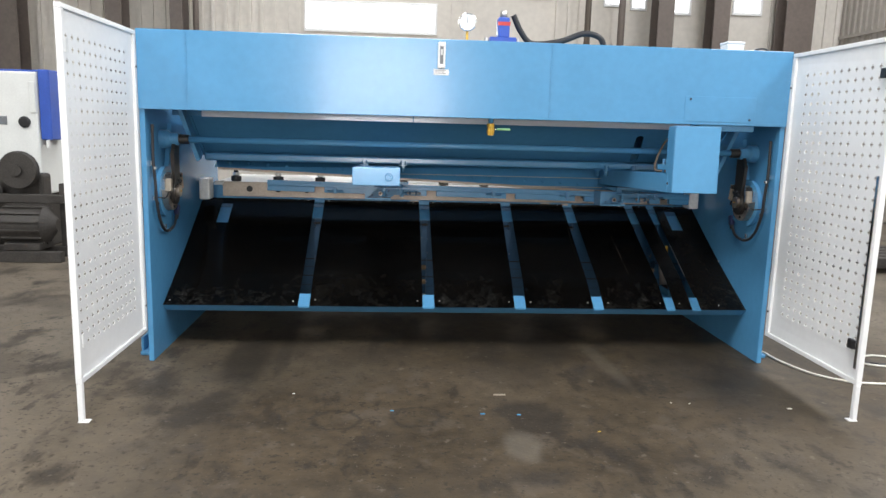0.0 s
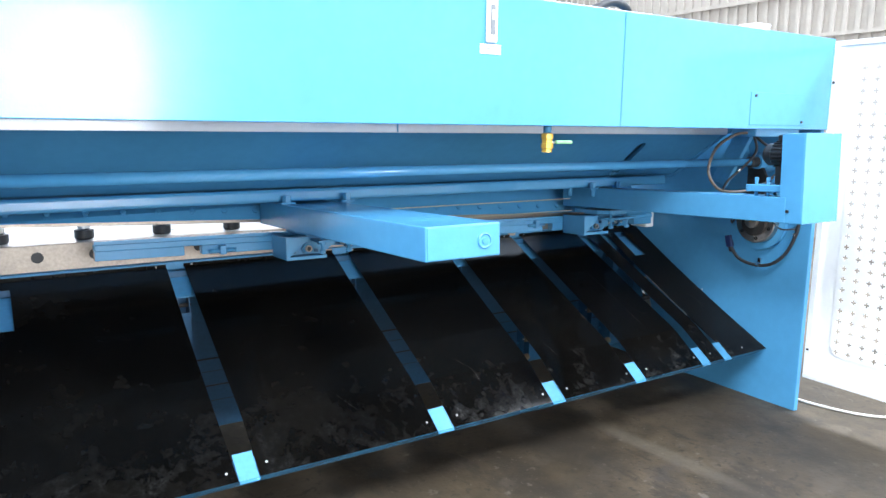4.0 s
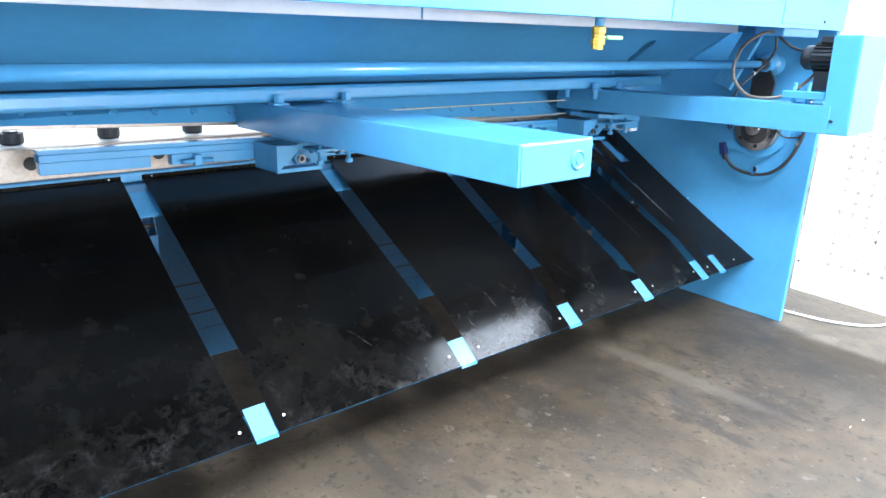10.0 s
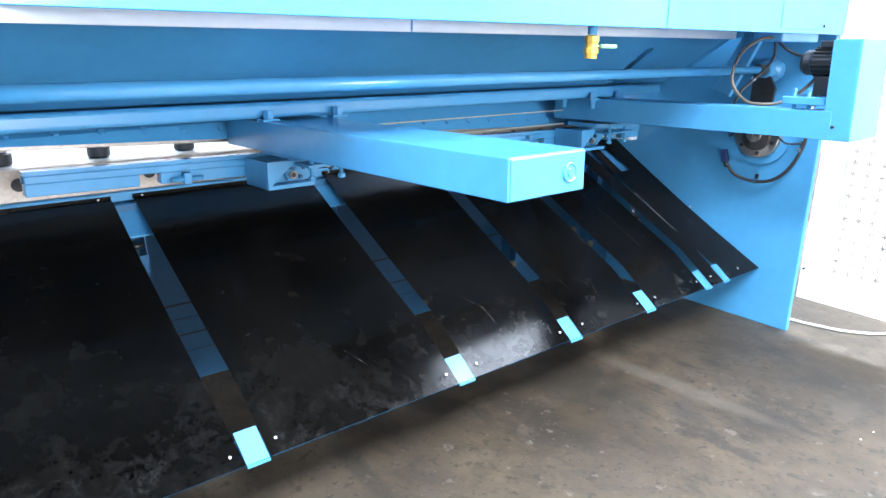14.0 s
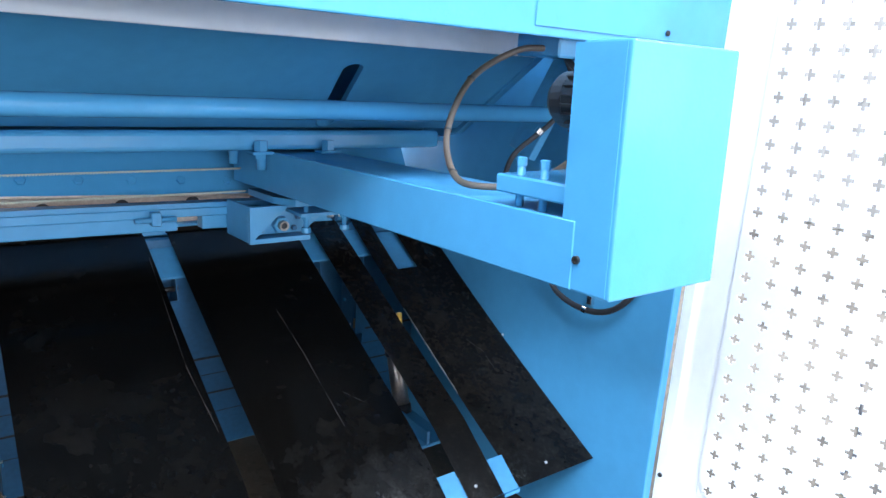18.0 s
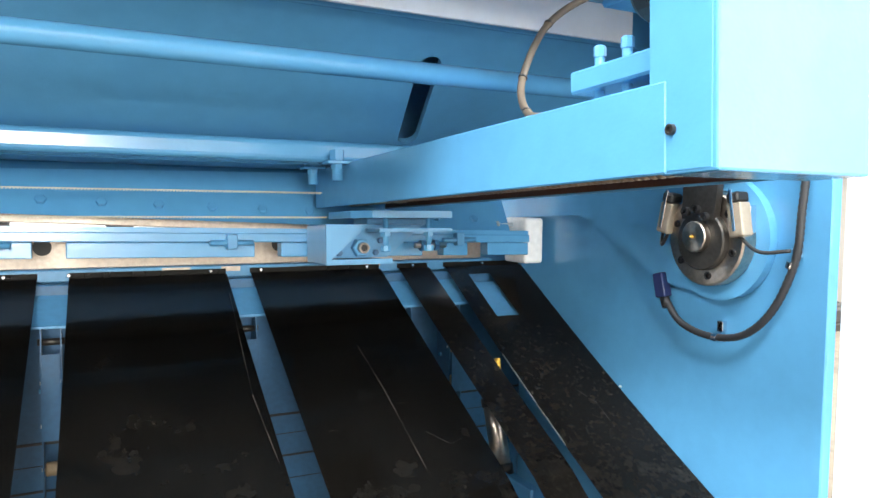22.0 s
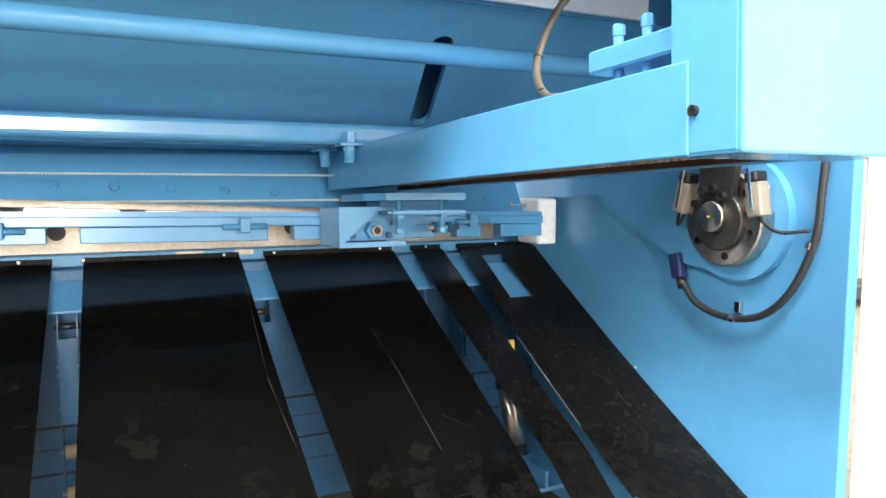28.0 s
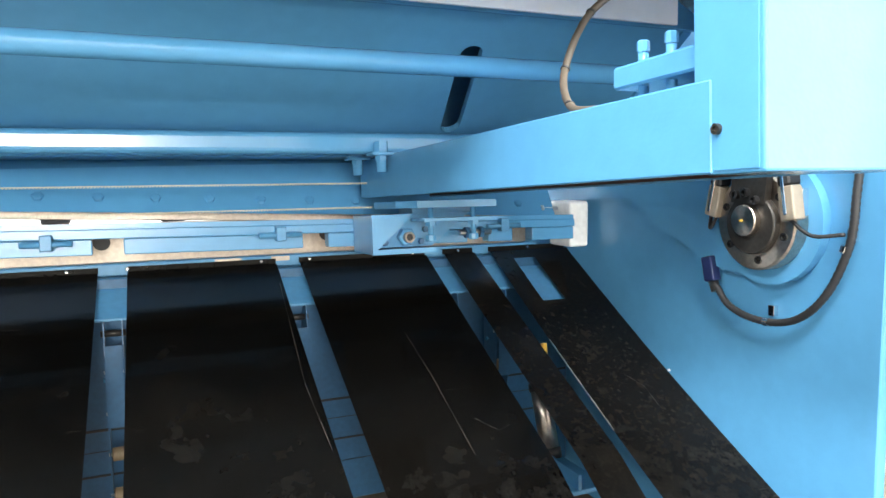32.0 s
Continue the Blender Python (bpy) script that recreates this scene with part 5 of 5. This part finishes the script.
# ---- left neighbours ----
wm = thing("white_press", (-4.4, 3.6, 0), "white and blue machine body standing behind the shear", "machine")
part("body", bm_box(-5.4, -3.905, 3.5, 4.4, 0.55, 1.755, 0.02, 2), CREAM, wm)
part("door_leaf", bm_box(-3.97, -3.91, 3.475, 3.4995, 1.36, 1.66, 0.006, 1), CREAM, wm)
part("column", bm_box(-3.90, -3.79, 3.52, 3.9, 1.10, 1.78, 0.01, 1), ROYAL, wm, "royal blue column")
part("top_cover", bm_box(-5.4, -3.92, 3.55, 4.35, 1.7555, 1.775, 0.006, 1), ROYAL, wm)
part("base", bm_box(-5.4, -3.95, 3.6, 4.3, 0.0, 0.5495, 0.01, 1), DIRTYSTEEL, wm)
part("knob", bm_turned((-4.03, 3.499, 1.27), (0, -1, 0), [(0, 0.055), (0.02, 0.055), (0.03, 0.04)], 20), BLACKPART, wm)
part("plate", bm_box(-4.30, -4.20, 3.49, 3.4995, 1.24, 1.32, 0.002, 1), GREYTXT, wm)
part("handle", bm_box(-3.83, -3.81, 3.47, 3.519, 1.02, 1.10, 0.004, 1), LABELW, wm)
em = thing("old_motor", (-3.75, 3.0, 0), "dusty dark electric motor on an iron skid", "motor")
part("motor_body", bm_turned((-4.05, 3.0, 0.33), (1, 0, 0), [(0, 0.12), (0.03, 0.17), (0.40, 0.17), (0.44, 0.13), (0.50, 0.05)], 26), DIRTYSTEEL, em)
for k in range(14):
    an = 2 * math.pi * k / 14
    part("fin", bm_box(0.05, 0.40, -0.006, 0.006, 0.165, 0.19, m=pose(-4.05, 3.0, 0.33) @ pose(0, 0, 0, math.degrees(an), 0, 0)), DIRTYSTEEL, em)
part("foot", bm_box(-3.98, -3.66, 2.85, 3.15, 0.10, 0.17, 0.008, 1), DIRTYSTEEL, em)
part("skid", bm_box(-4.6, -3.45, 2.80, 2.88, 0.0, 0.0995, 0.006, 1), DIRTYSTEEL, em)
part("skid", bm_box(-4.6, -3.45, 3.12, 3.20, 0.0, 0.0995, 0.006, 1), DIRTYSTEEL, em)
gm = thing("machine_parts_heap", (-4.3, 3.3, 0), "dark oily gear housings and pulleys of a dismantled machine", "machine part")
part("housing", bm_box(-4.9, -3.80, 3.28, 3.48, 0.10, 0.78, 0.03, 2), DIRTYSTEEL, gm)
part("pulley", bm_turned((-3.95, 3.20, 0.82), (0, -1, 0), [(0, 0.17), (0.02, 0.18), (0.04, 0.15), (0.06, 0.18), (0.08, 0.17), (0.08, 0.05), (0.11, 0.05)], 28), DIRTYSTEEL, gm)
part("pulley", bm_turned((-4.25, 3.22, 0.62), (0, -1, 0), [(0, 0.11), (0.02, 0.12), (0.04, 0.10), (0.06, 0.12), (0.07, 0.03)], 24), DIRTYSTEEL, gm)
part("beam", bm_box(-4.9, -3.45, 3.05, 3.13, 0.52, 0.60, 0.006, 1), DIRTYSTEEL, gm)
part("post", bm_box(-3.60, -3.52, 3.16, 3.25, 0.10, 0.70, 0.006, 1), DIRTYSTEEL, gm)

# ---- right side: cable and low clutter ----
ca = thing("white_cable", (2.2, -0.2, 0), "white cable lying in a loop on the concrete beside the door", "cable")
part("cable", bm_tube([(1.86, 0.30, 0.007), (1.88, 0.02, 0.007), (1.95, -0.20, 0.007), (2.10, -0.33, 0.007), (2.35, -0.35, 0.007), (2.62, -0.22, 0.007), (2.70, 0.02, 0.007), (2.55, 0.14, 0.007), (2.38, 0.08, 0.007), (2.42, -0.05, 0.007), (2.8, -0.1, 0.007)], 0.0065, 8, 10), CABLEW, ca)
cb2 = thing("black_cable", (2.6, 0.1, 0), "black cable lying on the concrete", "cable")
part("cable", bm_tube([(2.30, 0.05, 0.006), (2.6, -0.05, 0.006), (3.0, -0.02, 0.006), (3.8, 0.3, 0.006)], 0.006, 8, 10), RUBBER, cb2)
st = thing("steel_stock", (4.6, 3.0, 0), "low stack of grey steel bars on the floor", "metal stock")
for k in range(5):
    part("bar", bm_box(3.2, 6.4, 2.8 + k * 0.16, 2.92 + k * 0.16, 0.06 + 0.004 * k, 0.16 + 0.004 * k, 0.004, 1), DIRTYSTEEL, st)
for x in (3.6, 5.8):
    part("bearer", bm_box(x, x + 0.1, 2.75, 3.65, 0, 0.0595, 0.004, 1), DIRTYSTEEL, st)

# ---- small litter on the floor ----
sc = single("paper_scrap", bm_box(0.095, 0.155, -0.520, -0.504, 0.0, 0.004, 0.001, 1), SWITCH, "small pale scrap lying on the concrete", "litter", "floor litter")
for i, (x, y, w, mt, lab) in enumerate([(-0.42, -0.72, 0.018, BLUE, "blue paint chip"), (0.0, -0.76, 0.022, BLUE, "blue paint chip"), (0.17, -0.77, 0.018, BLUE, "blue paint chip"), (0.96, -0.62, 0.009, CABLEW, "pale crumb"), (1.05, -0.63, 0.010, CABLEW, "pale crumb"), (1.52, -0.70, 0.022, CABLEW, "pale scrap"), (0.5, -0.96, 0.014, BRASS, "brass crumb"), (-0.9, -0.5, 0.012, LABELW, "white crumb")]):
    single("floor_crumb", bm_box(x, x + w, y, y + w * 0.5, 0, 0.003, 0.0008, 1), mt, lab + " lying on the concrete floor", "litter", "floor litter")
cr = bmesh.new()
random.seed(4)
for start, heading, n in (((-2.2, 1.3), -2.2, 26), ((-3.4, 0.2), 0.35, 30), ((2.1, 1.6), 0.1, 24), ((-2.6, -0.9), 1.2, 22)):
    p, h = Vector((*start, 0.0012)), heading
    for k in range(n):
        h += random.uniform(-0.25, 0.25)
        q = p + Vector((math.cos(h), math.sin(h), 0)) * 0.07
        w = Vector((-math.sin(h), math.cos(h), 0)) * random.uniform(0.002, 0.005)
        cr.faces.new([cr.verts.new(v) for v in (p - w, q - w, q + w, p + w)])
        p = q
tagged(single("floor_cracks", cr, BLACKPART, "fine dark cracks in the concrete floor", "crack"), kind="stuff")
